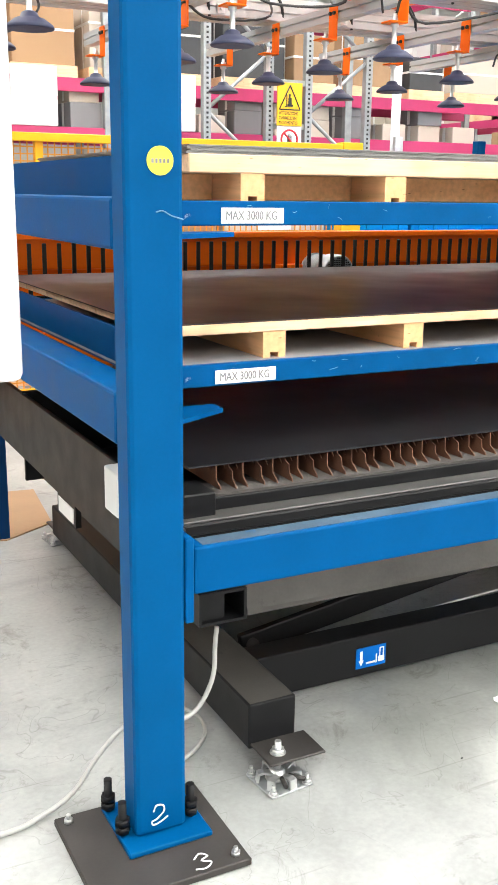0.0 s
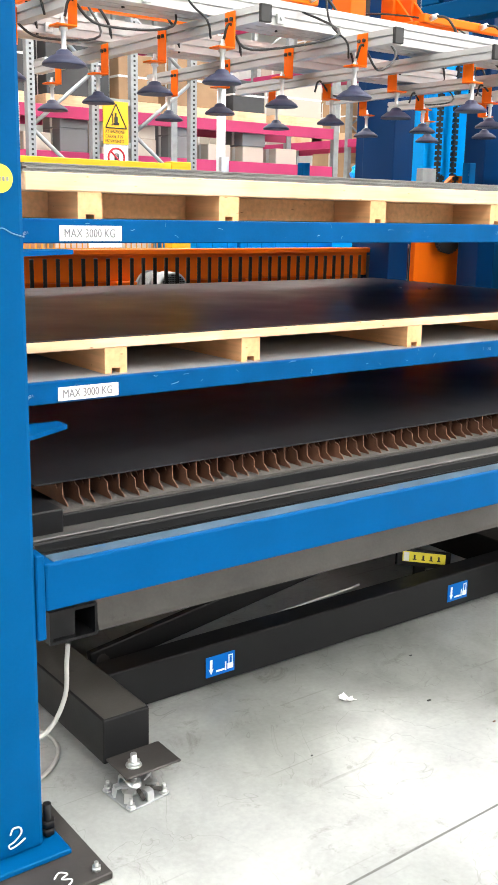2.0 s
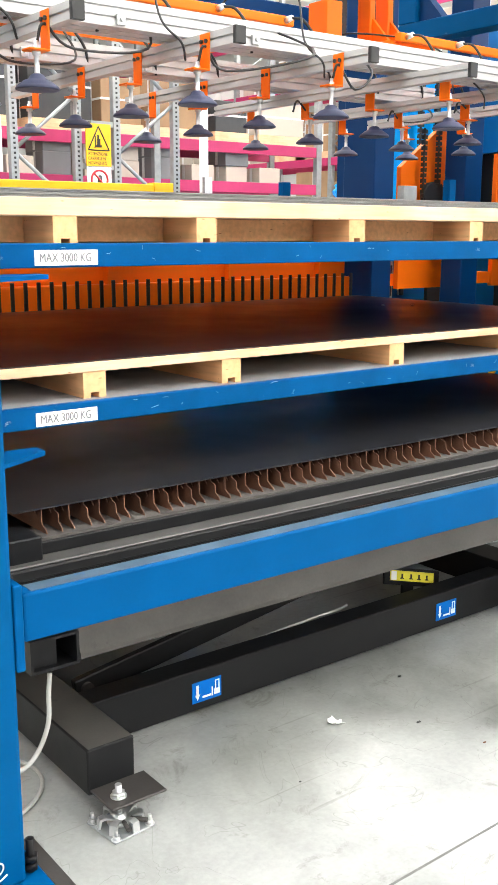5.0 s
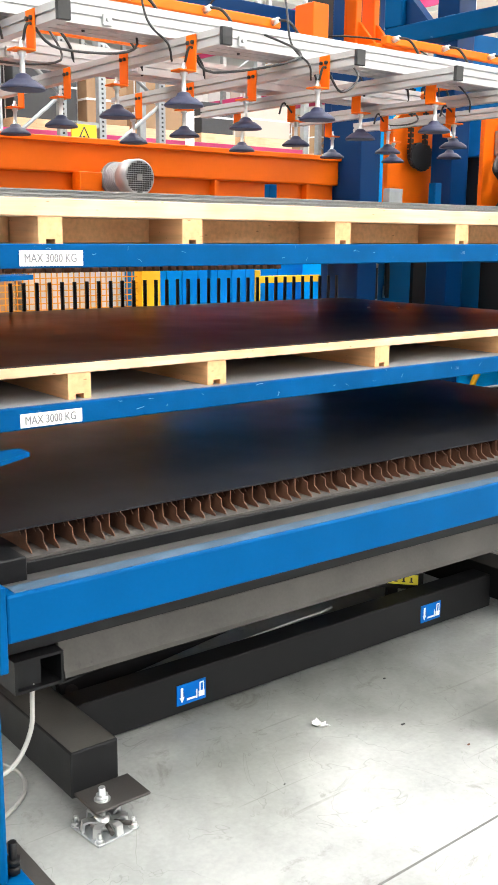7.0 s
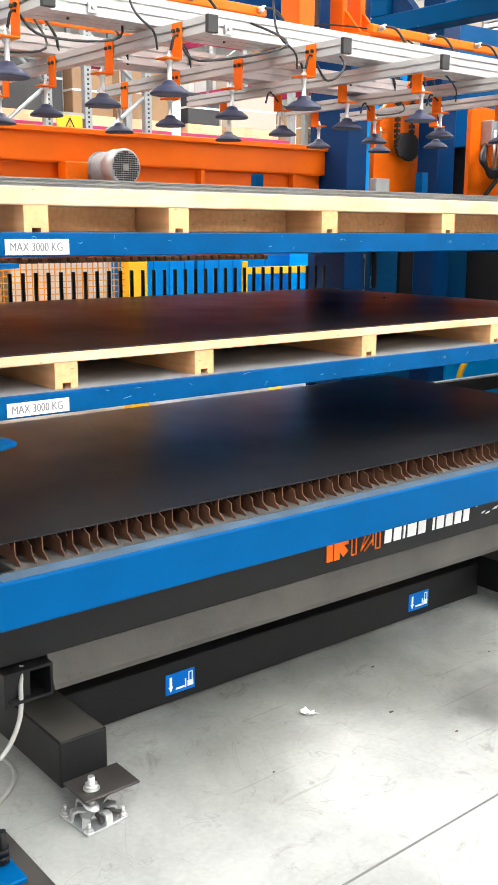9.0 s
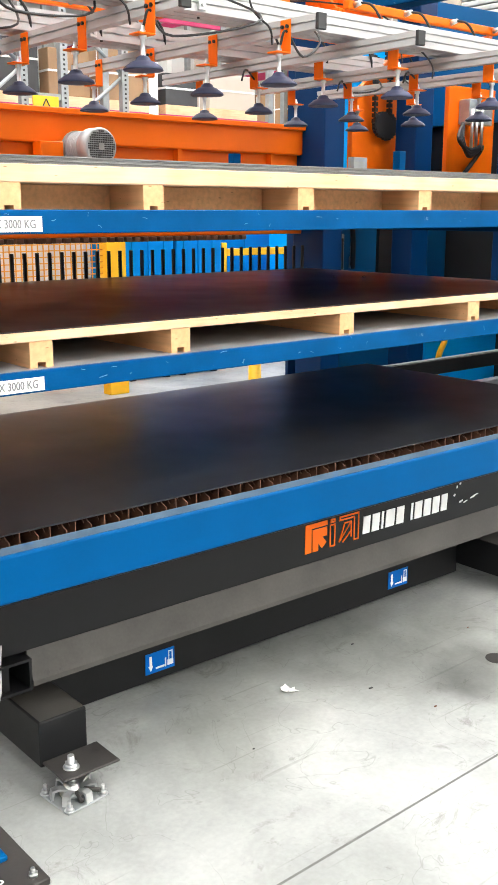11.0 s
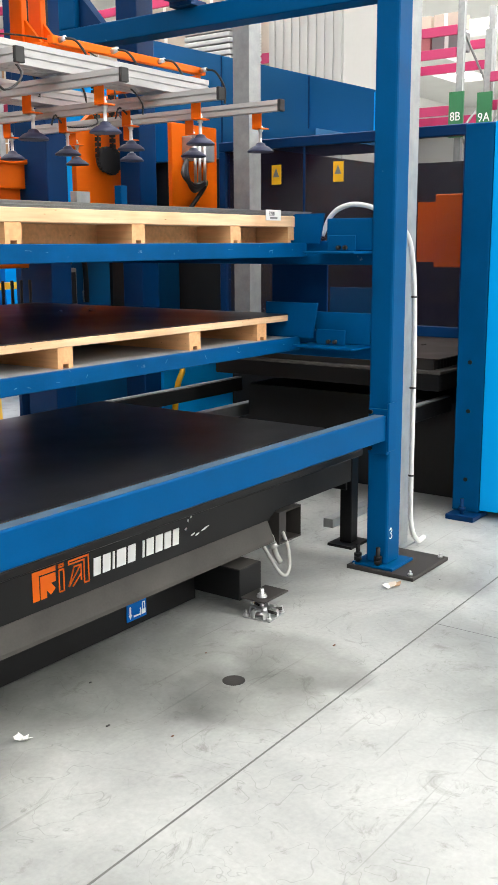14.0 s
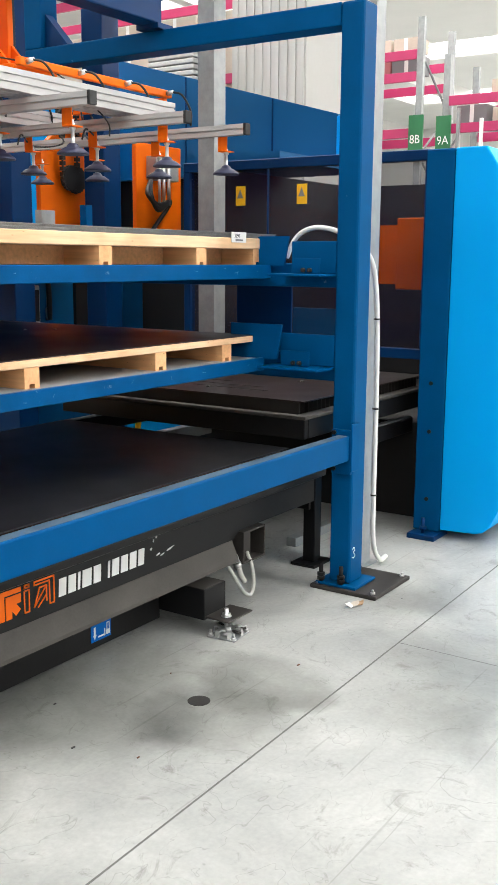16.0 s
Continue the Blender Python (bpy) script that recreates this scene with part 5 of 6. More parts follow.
# ---- things behind the rack ----
def control_cabinet():
    c = thing("control_cabinet", (4.8, 3.3, 0), "tall bright blue machine cabinet with black chains", "cabinet")
    part("body", bx(4.80, 5.60, 3.30, 3.9, 0.0, 2.75, bev=0.008), CYAN, c)
    part("door_seam", bx(5.10, 5.106, 3.296, 3.30, 0.1, 2.7), DARKBLUE, c)
    for x in (4.86, 5.03):
        ch = bmesh.new()
        for k in range(27):
            box(ch, x - 0.02, x + 0.02, 3.2, 3.23, 1.64 + k * 0.04, 1.668 + k * 0.04)
        box(ch, x - 0.007, x + 0.007, 3.21, 3.22, 1.63, 2.75)
        part("chain", ch, CAPBLACK, c, "black drive chain")
    for x in (4.78, 5.10):
        part("chain_bracket", bx(x, x + 0.06, 3.18, 3.3, 2.70, 2.75), DARKBLUE, c)
    return c


control_cabinet()


def back_panel():
    """Machine side seen through the gap under the upper shelf."""
    b = thing("machine_side", (4.1, 3.05, 0), "dark blue machine side with a grey control box", "machine side")
    part("panel", bx(4.12, 5.68, 3.12, 3.16, 0.0, 1.62, bev=0.006), MIDBLUE, b)
    # raised near-black strip that paints the shade of a recess
    part("dark_recess", bx(4.86, 5.0, 3.09, 3.12, 0.7, 1.6), SHADEBLACK, b)
    k = part("control_box", bx(4.30, 4.42, 3.02, 3.12, 1.12, 1.40, bev=0.008), MOTORGREY, b, "grey control box")
    part("screen", bx(4.33, 4.405, 3.015, 3.02, 1.15, 1.37), CAPBLACK, k)
    h = bmesh.new()
    tube(h, [(4.38, 3.08, 1.40), (4.42, 3.05, 1.47), (4.52, 3.05, 1.45), (4.56, 3.07, 1.3), (4.57, 3.08, 1.15)], 0.02, 8)
    part("cable", h, CAPBLACK, b)
    r = bmesh.new()
    lathe(r, (4.57, 3.09, 1.15), [(0.022, 0), (0.022, 0.08), (0.014, 0.09), (0.014, 0.16), (0.008, 0.19)], 12)
    part("regulator", r, ZINC, b)
    return b


back_panel()


def stub(x, y, z0, z1, w, m, name, label):
    s = thing(name, (x, y, z0), label, "stop", "shelf stops")
    part("upright", bx(x, x + w, y, y + 0.006, z0, z1, bev=0.002), m, s)
    part("flange", bx(x, x + 0.006, y + 0.006, y + 0.05, z0, z1, bev=0.002), m, s)
    return s


stub(3.475, 2.03, 1.575, 1.86, 0.11, GALV, "steel_stop", "bare steel angle standing on the side arm")
stub(3.49, 1.70, 1.575, 1.88, 0.05, BLUE, "sheet_stop", "narrow blue stop standing on the side arm")
stub(2.84, 2.332, 1.566, 1.87, 0.05, BLUE, "sheet_stop", "narrow blue stop standing on the shelf")


def fence():
    f = thing("safety_fence", (0, 5.2, 0), "yellow safety fence with ochre wire mesh", "fence")
    for x in (-3.9, -1.4, 1.2):
        part("fence_post", bx(x, x + 0.06, 5.19, 5.25, 0, 1.95, bev=0.004), YELLOW, f)
    part("fence_post", bx(3.75, 3.94, 5.14, 5.26, 0, 2.0, bev=0.006), YELLOW, f, "broad yellow end post")
    part("top_rail", bx(-3.9, 3.75, 5.15, 5.22, 1.925, 1.985, bev=0.006), YELLOW, f)
    part("bottom_rail", bx(-3.9, 3.75, 5.2, 5.23, 0.1, 0.14), YELLOW, f)
    w = bmesh.new()
    x = -3.85
    while x < 3.74:
        box(w, x - 0.0045, x + 0.0045, 5.212, 5.218, 0.14, 1.93)
        x += 0.05
    z = 0.19
    while z < 1.92:
        box(w, -3.85, 3.75, 5.206, 5.212, z - 0.0045, z + 0.0045)
        z += 0.05
    part("wire_mesh", w, MESHYEL, f, "ochre yellow wire mesh", "stuff")
    n = part("notice", bx(3.0, 3.3, 5.195, 5.204, 1.30, 1.42), WHITE, f, "white notice on the mesh")
    return f


fence()


def blue_bin(x, w, y, h, label):
    b = thing("blue_container", (x, y, 0), label, "container", "blue containers")
    part("body", bx(x, x + w, y, y + 0.6, 0.08, h, bev=0.012), BINBLUE, b)
    for k in range(3):
        part("rib", bx(x + 0.08 + k * (w - 0.2) / 2, x + 0.12 + k * (w - 0.2) / 2, y - 0.012, y, 0.12, h - 0.05), BINBLUE, b)
    for dx in (0.05, w - 0.11):
        part("foot", bx(x + dx, x + dx + 0.06, y + 0.02, y + 0.58, 0, 0.08), BLACKST, b)
    return b


blue_bin(4.22, 0.55, 5.6, 1.75, "bright blue plastic-clad container on the floor")
blue_bin(4.80, 0.54, 5.6, 1.75, "bright blue plastic-clad container on the floor")
blue_bin(5.75, 0.95, 6.3, 1.6, "bright blue container behind the yellow rail")
yr = thing("yellow_rail", (5.4, 5.7, 0), "yellow guard rail with two posts", "guard rail")
for x in (5.42, 6.6):
    part("rail_post", bx(x, x + 0.07, 5.7, 5.77, 0, 1.25, bev=0.005), YELLOW, yr)
for z in (0.65, 1.12):
    part("rail_bar", bx(5.49, 6.6, 5.71, 5.76, z, z + 0.07, bev=0.005), YELLOW, yr)
bl = thing("bollard", (5.05, 4.75, 0), "yellow and black floor bollard", "bollard")
b = bmesh.new()
lathe(b, (5.05, 4.75, 0), [(0.09, 0), (0.09, 0.02), (0.06, 0.03), (0.05, 0.5), (0.04, 0.52)], 16)
part("body", b, YELLOW, bl)
b = bmesh.new()
lathe(b, (5.05, 4.75, 0.3), [(0.057, 0), (0.055, 0.1)], 16)
part("band", b, CAPBLACK, bl)
RED = mat("pink_carton", (0.45, 0.16, 0.17), 0.7, 0, 0.1, 5, 60, 0.0)


def carton(name, w, d, h, m, label):
    """A taped carton with its base centre at the origin, kept out in the stacks."""
    c = thing(name, (0, 0, 0), label, "carton", "stacked cartons")
    part("box", bx(-w / 2, w / 2, -d / 2, d / 2, 0, h, bev=0.008), m, c)
    part("tape", bx(-w / 2 - 0.0015, w / 2 + 0.0015, -0.03, 0.03, 0.02, h + 0.0015), PALEBOX if m is CARD else WHITE, c, "strip of packing tape")
    return c


def strapped_load(x, y, z, w, d, h, m, label):
    c = thing("palletised_load", (x, y, z), label, "load", "palletised loads")
    part("skid", bx(x - w / 2, x + w / 2, y - d / 2, y + d / 2, z, z + 0.12), PINE, c)
    part("box", bx(x - w / 2 + 0.02, x + w / 2 - 0.02, y - d / 2 + 0.02, y + d / 2 - 0.02, z + 0.12, z + h, bev=0.01), m, c)
    for k in (-0.25, 0.25):
        part("strap", bx(x - w / 2 + 0.017, x + w / 2 - 0.017, y + k * d - 0.012, y + k * d + 0.012, z + 0.12, z + h + 0.003), WHITE, c)
    part("strap", bx(x - w / 2 + 0.016, x + w / 2 - 0.016, y - d / 2 + 0.016, y + d / 2 - 0.016, z + 0.12 + (h - 0.12) * 0.5, z + 0.145 + (h - 0.12) * 0.5), WHITE, c)
    return c


def pallet_rack(x, y0, y1, levels, top, bay, depth=1.1, label="pallet rack with grey uprights and magenta beams"):
    """A rack that runs along y, its open side towards -x."""
    r = thing("pallet_rack", (x, y0, 0), label, "pallet rack", "pallet racks")
    n = max(1, round((y1 - y0) / bay))
    ys = [y0 + (y1 - y0) * i / n for i in range(n + 1)]
    for y in ys:
        for xx in (x, x + depth):
            u = part("upright", bx(xx, xx + 0.08, y - 0.05, y + 0.05, 0, top, bev=0.004), GALV, r)
        dg = bmesh.new()
        z = 0.3
        s = 1
        while z + 0.7 < top:
            a, b = (x + 0.08, x + depth) if s > 0 else (x + depth, x + 0.08)
            cyl(dg, (a, y, z), (b, y, z + 0.7), 0.018, seg=5)
            z += 0.7
            s = -s
        part("frame_brace", dg, GALV, r)
    for z in levels:
        for a, b in zip(ys, ys[1:]):
            for xx in (x - 0.02, x + depth + 0.05):
                part("beam", bx(xx, xx + 0.05, a + 0.05, b - 0.05, z - 0.13, z, bev=0.004), MAGENTA, r, "magenta steel beam")
    return r


pallet_rack(11.0, 5.6, 22.0, (1.55, 2.86, 4.1, 5.4), 6.4, 2.73)
pallet_rack(13.0, -6.0, 3.60, (2.2, 3.0, 3.50, 3.88), 4.45, 2.4, label="pallet rack with pale uprights and magenta beams")
pallet_rack(13.0, 4.02, 9.2, (2.2, 3.48, 4.26, 4.56), 5.0, 1.3, label="pallet rack with magenta beams at many heights")


def rack_frames():
    f = thing("rack_end_frames", (3.8, 8.0, 0), "grey perforated rack frames with diagonal braces", "rack frame")
    for a, b in ((3.82, 4.57), (5.06, 5.85)):
        for x in (a, b):
            u = part("upright", bx(x - 0.045, x + 0.045, 8.0, 8.08, 0, 5.2, bev=0.004), GALV, f)
            h = bmesh.new()
            for k in range(60):
                box(h, x - 0.012, x + 0.012, 7.997, 8.0, 1.2 + k * 0.05, 1.222 + k * 0.05)
            part("slot_row", h, CAPBLACK, u, kind="stuff")
        z, s = 1.2, 1
        while z < 4.5:
            g = bmesh.new()
            p, q = (a, b) if s > 0 else (b, a)
            cyl(g, (p, 8.04, z), (q, 8.04, z + 0.62), 0.022, seg=6)
            part("brace", g, GALV, f)
            z, s = z + 0.62, -s
    part("tie_bar", bx(4.615, 5.015, 8.02, 8.06, 2.28, 2.34), GALV, f)
    part("tie_bar", bx(4.615, 5.015, 8.02, 8.06, 2.74, 2.80), GALV, f)
    part("tie_bar", bx(3.865, 4.525, 8.02, 8.06, 2.02, 2.08), GALV, f)
    return f


rack_frames()
sg = thing("warning_sign", (4.63, 7.94, 2.10), "yellow warning sign over a prohibition sign on the rack", "sign")
part("sign_plate", bx(4.625, 4.935, 7.93, 7.945, 2.31, 2.76), YELLOW, sg, "yellow plate with a black triangle")
part("hanger", bx(4.70, 4.86, 7.945, 8.02, 2.29, 2.79), GALV, sg)
t = bmesh.new()
for p, q in (((4.65, 2.48), (4.91, 2.48)), ((4.65, 2.48), (4.78, 2.73)), ((4.91, 2.48), (4.78, 2.73))):
    cyl(t, (p[0], 7.926, p[1]), (q[0], 7.926, q[1]), 0.007, seg=5)
box(t, 4.76, 4.80, 7.924, 7.93, 2.53, 2.60), box(t, 4.735, 4.745, 7.924, 7.93, 2.51, 2.63), box(t, 4.72, 4.74, 7.924, 7.93, 2.505, 2.515), box(t, 4.75, 4.815, 7.924, 7.93, 2.51, 2.535), box(t, 4.765, 4.785, 7.924, 7.93, 2.60, 2.64)
part("pictogram", t, CAPBLACK, sg)
for k, wd in enumerate(("ATTENZIONE", "CARRELLI IN", "MOVIMENTO")):
    write(wd, 0.048, CAPBLACK, sg, (4.645, 7.928, 2.425 - k * 0.05), narrow=0.82)
p2 = part("prohibition_plate", bx(4.63, 4.93, 7.93, 7.945, 2.03, 2.30), WHITE, sg, "white plate with a red ring and black palm")
t = bmesh.new()
tube(t, [(4.78 + 0.10 * math.cos(a * math.pi / 8), 7.927, 2.165 + 0.10 * math.sin(a * math.pi / 8)) for a in range(17)], 0.012, 6, 2)
cyl(t, (4.71, 7.926, 2.235), (4.85, 7.926, 2.095), 0.010, seg=6)
part("ring", t, SIGNRED, p2)
t = bmesh.new()
box(t, 4.755, 4.81, 7.928, 7.93, 2.10, 2.165)
for k in range(4):
    box(t, 4.755 + k * 0.0145, 4.765 + k * 0.0145, 7.928, 7.93, 2.165, 2.225 - 0.01 * abs(k - 1.5))
part("palm_shape", t, CAPBLACK, p2)
pp = thing("white_pipe", (5.75, 7.3, 0), "white vertical pipe with a valve", "pipe")
b = bmesh.new()
cyl(b, (5.75, 7.3, 0.0), (5.75, 7.3, 4.0), 0.05, seg=14)
part("pipe", b, PIPEWHITE, pp)
b = bmesh.new()
box(b, 5.70, 5.80, 7.21, 7.26, 2.0, 2.2)
part("valve", b, ZINC, pp)

# goods in the racks
for x, h, m in ((0.2, 1.6, CARD), (1.4, 1.75, PALEBOX), (2.55, 1.65, CARD), (3.6, 1.55, PALEBOX)):
    strapped_load(x, 6.5, 0.0, 1.0, 0.9, h, m, "tall strapped load standing behind the fence")
rnd = random.Random(11)
kinds = [carton("carton", 0.55, 0.75, 0.42, PALEBOX, "pale taped carton stacked on the rack"), carton("carton", 0.6, 0.9, 0.55, CARD, "brown taped carton stacked on the rack"),
         carton("carton", 0.5, 0.6, 0.30, WHITE, "white printed carton stacked on the rack")]
kinds += [carton("carton", 0.34, 0.4, 0.20, PALEBOX, "small pale carton stacked on the rack"), carton("carton", 0.36, 0.45, 0.26, INK, "dark plastic crate on the rack"),
          carton("carton", 0.4, 0.5, 0.30, RED, "pinkish carton stacked on the rack")]
first = [True] * 6


def put_carton(x, y, z, pick):
    hs_ = (0.42, 0.55, 0.30, 0.20, 0.26, 0.30)
    m = pose(x, y, z, 0, 0, rnd.uniform(-4, 4))
    if first[pick]:
        kinds[pick].matrix_basis = m
        first[pick] = False
    else:
        copy_thing(kinds[pick], m)
    return hs_[pick]


for z in (2.86, 4.1, 1.55):
    y = 6.1
    while y < 21.5:
        d = rnd.uniform(0.66, 0.86)
        if rnd.random() < 0.25:
            strapped_load(11.55, y + 0.3, z, 1.0, 0.95, rnd.uniform(0.6, 1.0), CARD if rnd.random() < 0.5 else PALEBOX, "strapped load on a wooden skid")
        elif rnd.random() < 0.9:
            for k in range(rnd.choice((1, 2))):
                pick = rnd.choice((0, 0, 1, 2))
                hz = z
                for q in range(rnd.choice((1, 2, 2))):
                    hz += put_carton(11.35 + 0.3 * k, y + rnd.uniform(-0.03, 0.03), hz, pick)
        y += d
for z, ya, yb in ((3.0, -5.4, 3.3), (3.50, -5.4, 3.3), (3.88, -5.4, 3.3), (2.2, -5.4, 3.3), (3.48, 4.3, 9.0), (4.26, 4.3, 9.0), (4.56, 4.3, 9.0)):
    y = ya
    while y < yb:
        hz = z
        for q in range(1 if z in (3.50, 4.26) else rnd.choice((0, 1, 2)) if z < 3.6 else rnd.choice((0, 1, 1))):
            hz += put_carton(13.3, y, hz, rnd.choice((3, 4, 5, 4, 3, 5)))
        y += rnd.uniform(0.40, 0.52)
CRATE = mat("dark_crate", (0.05, 0.052, 0.055), 0.6, 0, 0.2, 8, 60, 0.004)
x = 0.95
while x < 8.3:
    wd, pick = rnd.uniform(0.5, 0.95), rnd.choice((CARD, PALEBOX, CARD, PALEBOX, CRATE))
    strapped_load(x + wd / 2, 9.2, 2.75, wd, 1.0, rnd.uniform(0.45, 1.05), pick, "strapped dark crate on a wooden skid" if pick is CRATE else "strapped carton load on a wooden skid")
    x += wd + rnd.uniform(0.04, 0.22)
gr = thing("cross_rack", (4.5, 9.2, 0), "pallet rack with magenta beams behind the frames", "pallet rack")
for x in (0.4, 2.9, 5.95, 8.6):
    for y in (8.65, 9.7):
        part("upright", bx(x, x + 0.09, y, y + 0.08, 0, 5.6, bev=0.004), GALV, gr)
for z in (2.75, 2.25, 4.2):
    for y in (8.66, 9.71):
        for a, b in ((0.49, 2.9), (2.99, 5.95), (6.04, 8.6)):
            part("beam", bx(a, b, y, y + 0.05, z - 0.14, z - 0.002, bev=0.004), MAGENTA, gr, "magenta steel beam")
part("mesh_deck", bx(0.45, 8.65, 8.74, 9.70, 2.20, 2.225), GALV, gr)
x = 0.7
while x < 8.4:
    hz = 2.25
    for q in range(rnd.choice((1, 1, 2))):
        hz += put_carton(x, 8.95, hz, rnd.choice((3, 3, 4, 2)))
    x += rnd.uniform(0.42, 0.62)

for k in range(14):
    y = -1.2 + k * 0.34 + rnd.uniform(-0.1, 0.1)
    pb = thing("steel_profile", (12.6, y, 0), "long bare steel profile standing against the rack", "profile", "standing profiles")
    part("profile", bx(12.6, 12.64, y, y + 0.045, 0, rnd.uniform(3.2, 4.9)), GALV if k % 3 else PIPEWHITE, pb)

# clad cabin, steel frames, signs on the far racks
cb = thing("clad_cabin", (9.0, 3.4, 0), "tall pale grey ribbed cabin beside the machine", "cabin")
part("wall_body", bx(9.0, 10.4, 3.55, 4.52, 0, 6.0), HALLWALL, cb)
rib = mesh_of("rib", bx(-0.02, 0, 0, 0.05, 0, 6.0), HALLWALL)
for k in range(9):
    piece("rib", rib, cb, (0.0, 0.17 + k * 0.108, 0.0))
for y0, y1, tx, z in ((3.88, 4.10, "8B", 3.02), (3.46, 3.68, "9A", 2.98), (5.3, 5.6, "8A", 3.1)):
    xs = 12.86
    g = thing("rack_sign", (xs, y0, z), "green aisle sign with white letters on the rack", "sign", "aisle signs")
    part("plate", bx(xs, xs + 0.03, y0, y1, z, z + 0.62), SIGNGREEN, g)
    part("hanger", bx(xs + 0.03, xs + 0.14, y0 + 0.08, y0 + 0.16, z + 0.1, z + 0.5), GALV, g)
    write(tx, 0.17, WHITEPAINT, g, (xs - 0.002, y1 - 0.02, z + 0.23), rz=-90, narrow=0.9)
sf = thing("steel_frame_stack", (8.2, 4.9, 0), "stack of grey steel frames on a stand", "steel frames")
for k in range(9):
    part("frame", bx(8.4, 9.0, 4.62, 5.26, 3.33 + k * 0.062, 3.38 + k * 0.062, bev=0.01), MOTORGREY, sf)
for fx in (8.42, 8.92):
    for fy in (4.64, 5.18):
        part("stand_leg", bx(fx, fx + 0.06, fy, fy + 0.06, 0, 3.33), GALV, sf)
for fy in (4.64, 5.18):
    part("stand_beam", bx(8.36, 8.42, 4.5, 5.5, 3.22 if fy < 5 else 3.92, 3.32 if fy < 5 else 4.02), MAGENTA, sf, "magenta beam")

# white service column beside the left post
wc = thing("white_service_box", (-0.42, 0.2, 1.17), "white rounded service box on an arm of the post", "service box")
part("box", bx(-0.44, -0.175, 0.18, 0.38, 1.165, 2.6, bev=0.02), PIPEWHITE, wc)
part("arm", bx(-0.22, 0.0, 0.04, 0.30, 2.4, 2.46), BLUE, wc)

# litter and floor fittings
cs = thing("cardboard_sheet", (0.27, 2.75, 0), "flat brown cardboard sheet lying on the floor behind the rack", "cardboard")
b = bmesh.new()
prism(b, [(-0.6, 2.62), (0.24, 2.36), (0.50, 2.52), (0.56, 3.10), (-0.5, 3.22)], "z", 0.0, 0.006)
part("sheet", b, CARD, cs)
lt = thing("paper_scrap", (1.328, 0.181, 0.0), "crumpled white paper scrap on the floor", "litter")
b = bmesh.new()
rr = random.Random(2)
vs = [b.verts.new((1.30 + 0.016 * i + rr.uniform(-0.008, 0.008), 0.157 + 0.014 * j + rr.uniform(-0.008, 0.008), rr.uniform(0.001, 0.018))) for j in range(4) for i in range(4)]
for j in range(3):
    for i in range(3):
        if (i, j) not in ((0, 0), (2, 2)):
            b.faces.new((vs[j * 4 + i], vs[j * 4 + i + 1], vs[j * 4 + i + 5], vs[j * 4 + i + 4]))
pm = part("scrap", b, WHITE, lt)
sd = pm.modifiers.new("thick", "SOLIDIFY")
sd.thickness = 0.001
dc = bmesh.new()
cyl(dc, (2.067, -0.114, -0.01), (2.067, -0.114, 0.0015), 0.042, seg=32)
solo("drain_cover", dc, BROWNST, "round dark cover set in the floor", "drain cover")
for k, (x, y) in enumerate(((1.0, -0.02), (1.62, -0.2), (1.55, 0.02), (2.2, 0.12), (1.75, 0.3), (2.55, -0.25), (3.5, -0.26))):
    b = bmesh.new()
    s = 0.004 + 0.002 * (k % 3)
    box(b, x - s, x + s, y - s * 0.5, y + s * 0.5, 0.0, 0.004, bev=0.0015)
    solo("metal_chip", b, RUST if k % 2 else CAPBLACK, "tiny metal chip lying on the floor", "debris", group="floor debris")


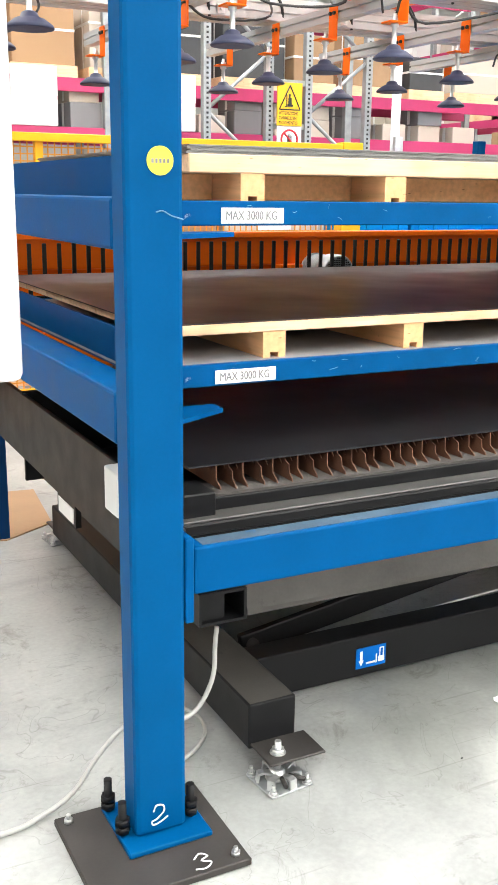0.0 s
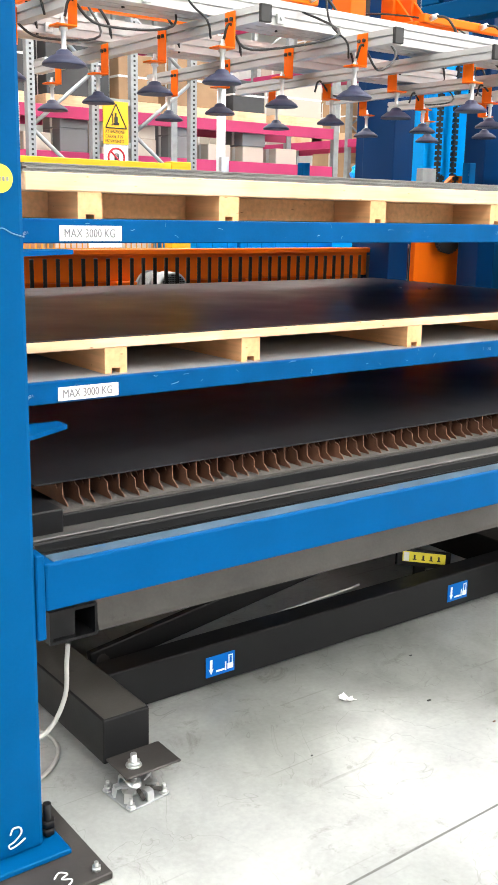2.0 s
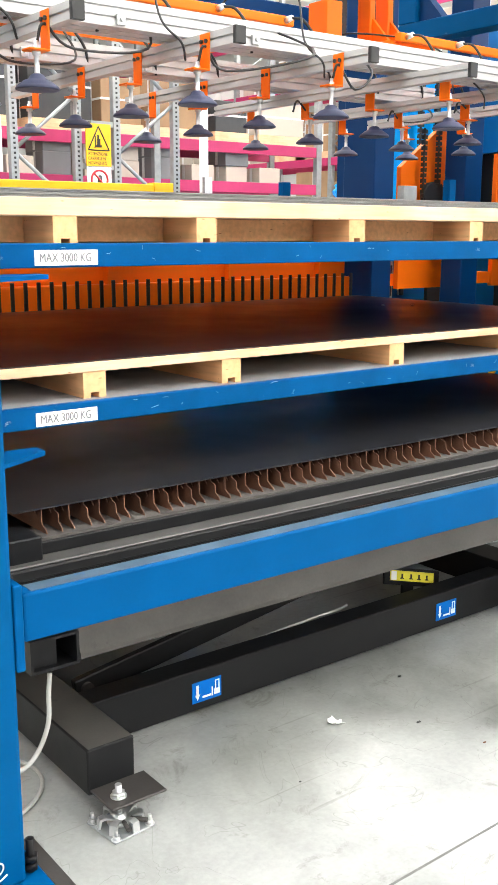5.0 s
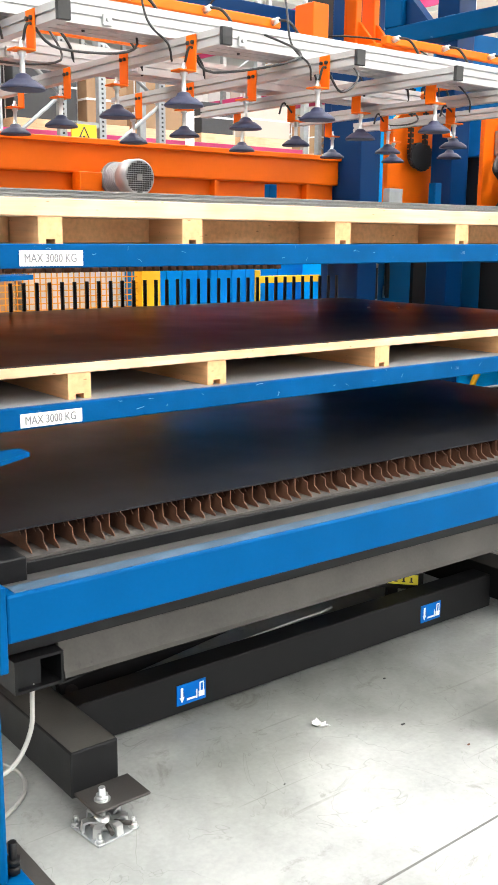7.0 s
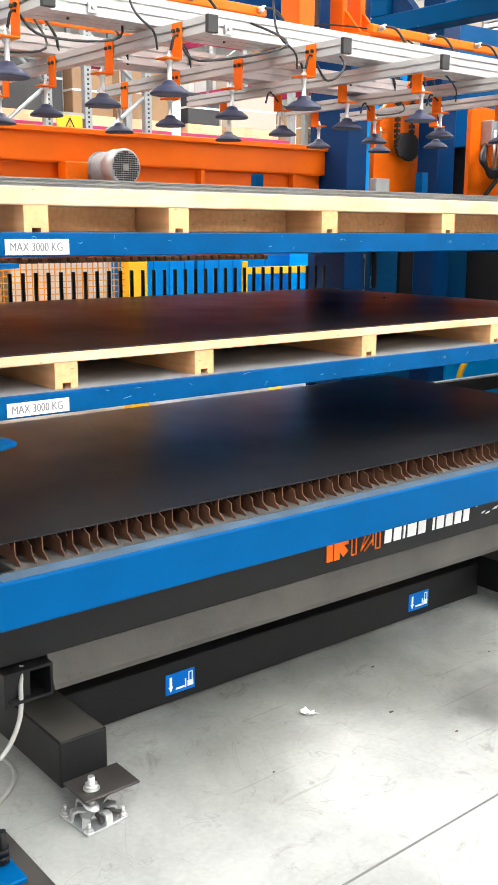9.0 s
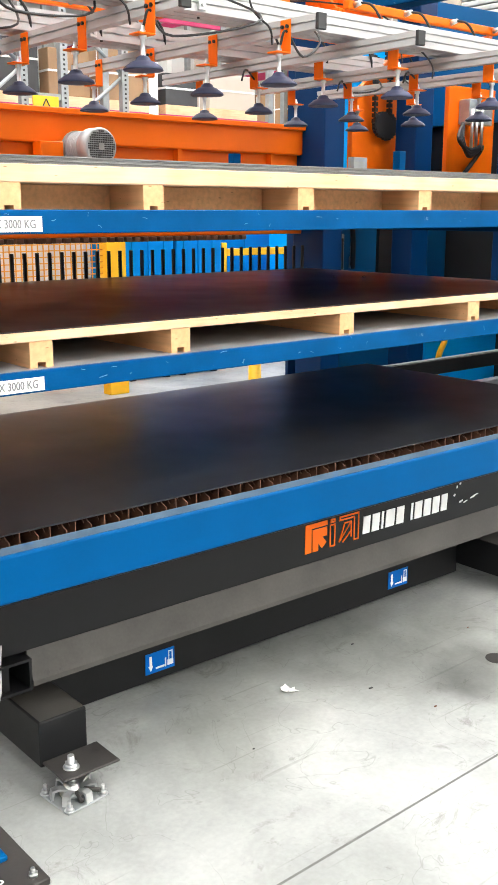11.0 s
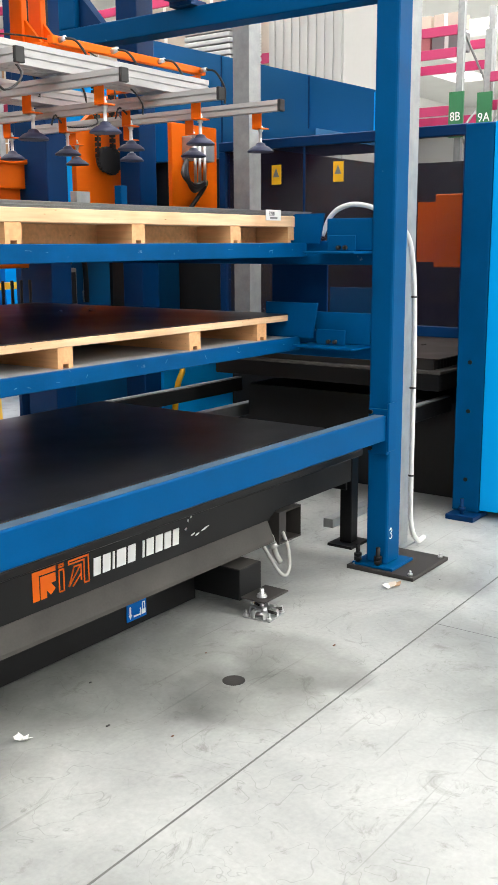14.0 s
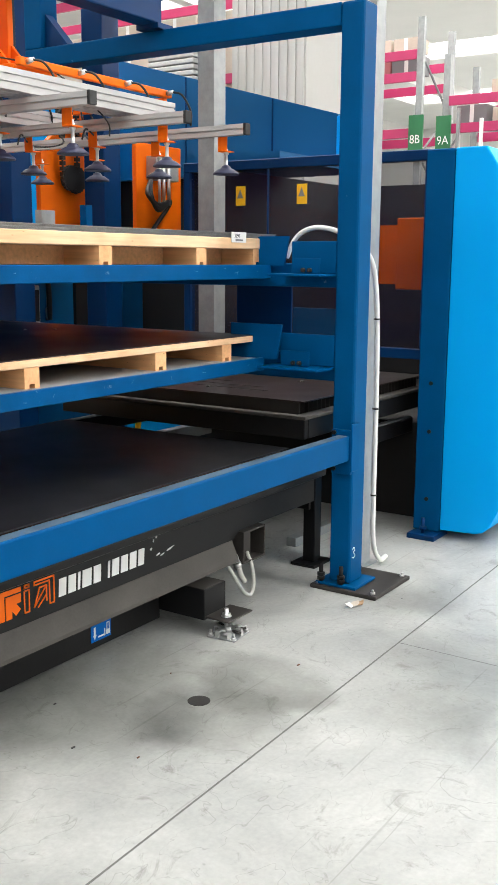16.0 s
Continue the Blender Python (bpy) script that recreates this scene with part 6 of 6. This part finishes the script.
cw = thing("paper_scrap", (3.286, -0.109, 0), "crumpled paper scrap beside the post plate", "litter")
for k in range(3):
    b = bmesh.new()
    ring = [b.verts.new((3.286 + k * 0.028 - 0.03 + 0.03 * math.cos(i * 1.05) * rr.uniform(0.6, 1.3), -0.109 - k * 0.012 + 0.018 * math.sin(i * 1.05) * rr.uniform(0.6, 1.3), rr.uniform(0.002, 0.02))) for i in range(6)]
    b.faces.new(ring)
    sc = part("scrap", b, (WHITE, PALEBOX, CARD)[k], cw)
    sd = sc.modifiers.new("thick", "SOLIDIFY")
    sd.thickness = 0.001
hs = bmesh.new()
tube(hs, [(0.10 + 0.30 * math.cos(i * 0.4 - 1.5), 0.50 + 0.22 * math.sin(i * 0.4 - 1.5), 0.008) for i in range(7)], 0.006, 8, 4)
solo("floor_hose_coil", hs, HOSE, "loop of grey hose lying on the floor", "hose")
bb = thing("blue_bag", (6.5, 5.75, 0), "crumpled bright blue plastic bag on a tall bin", "bag")
part("bin_stand", bx(6.3, 6.75, 5.62, 6.0, 0.0, 1.9, bev=0.01), CYAN, bb, "blue bin under the bag")
b = bmesh.new()
bmesh.ops.create_icosphere(b, subdivisions=3, radius=0.2)
for v in b.verts:
    v.co *= rr.uniform(0.86, 1.12)
    v.co.z *= 0.62
bmesh.ops.translate(b, verts=b.verts, vec=(6.52, 5.7, 2.02))
part("bag", b, CYAN, bb)


for x, y in ((2.924, 1.617), (3.053, 1.532)):
    b = bmesh.new()
    lathe(b, (x, y, 1.228), [(0.009, 0.0), (0.009, 0.004), (0.005, 0.007)], 10)
    solo("metal_chip", b, ZINC, "tiny bright washer lying on the dark sheet", "debris", group="floor debris")


# ---- motions ----
def motions():
    drop = SLO - SHI
    rows = [(0, 0), (5.6, 0), (6.3, -0.026), (7.0, -0.050), (7.5, -0.067), (8.5, -0.093), (9.2, -0.125), (11.3, -0.172), (11.8, drop + 0.004), (12.1, drop), (16, drop)]
    for ob in (cart_ob, sheet_ob):
        walk(ob, [(t, pose(0, 0, z)) for t, z in rows])
    for ob in (arm_a, arm_b):
        p = ROOT[ob]
        walk(ob, [(t, pose(p.x, p.y, p.z, 0, -math.degrees(math.asin((0.30 + z) / 1.9)) + 0.5, 0)) for t, z in rows])
    rise = [(0, -0.682), (2.6, -0.682), (2.8, -0.675), (3.0, -0.655), (3.5, -0.58), (4.0, -0.49), (4.2, -0.45), (5.6, -0.12), (6.0, -0.02), (6.25, 0), (16, 0)]
    walk(car_ob, [(t, pose(0, 0, z)) for t, z in rise])
    out = [(0, 5.5), (12.8, 5.5), (13.3, 5.22), (13.8, 4.86), (14.3, 4.48), (14.8, 4.34), (15.4, 3.98), (16.0, 3.56)]
    walk(table_ob, [(t, pose(x, 0, 0)) for t, x in out])


motions()
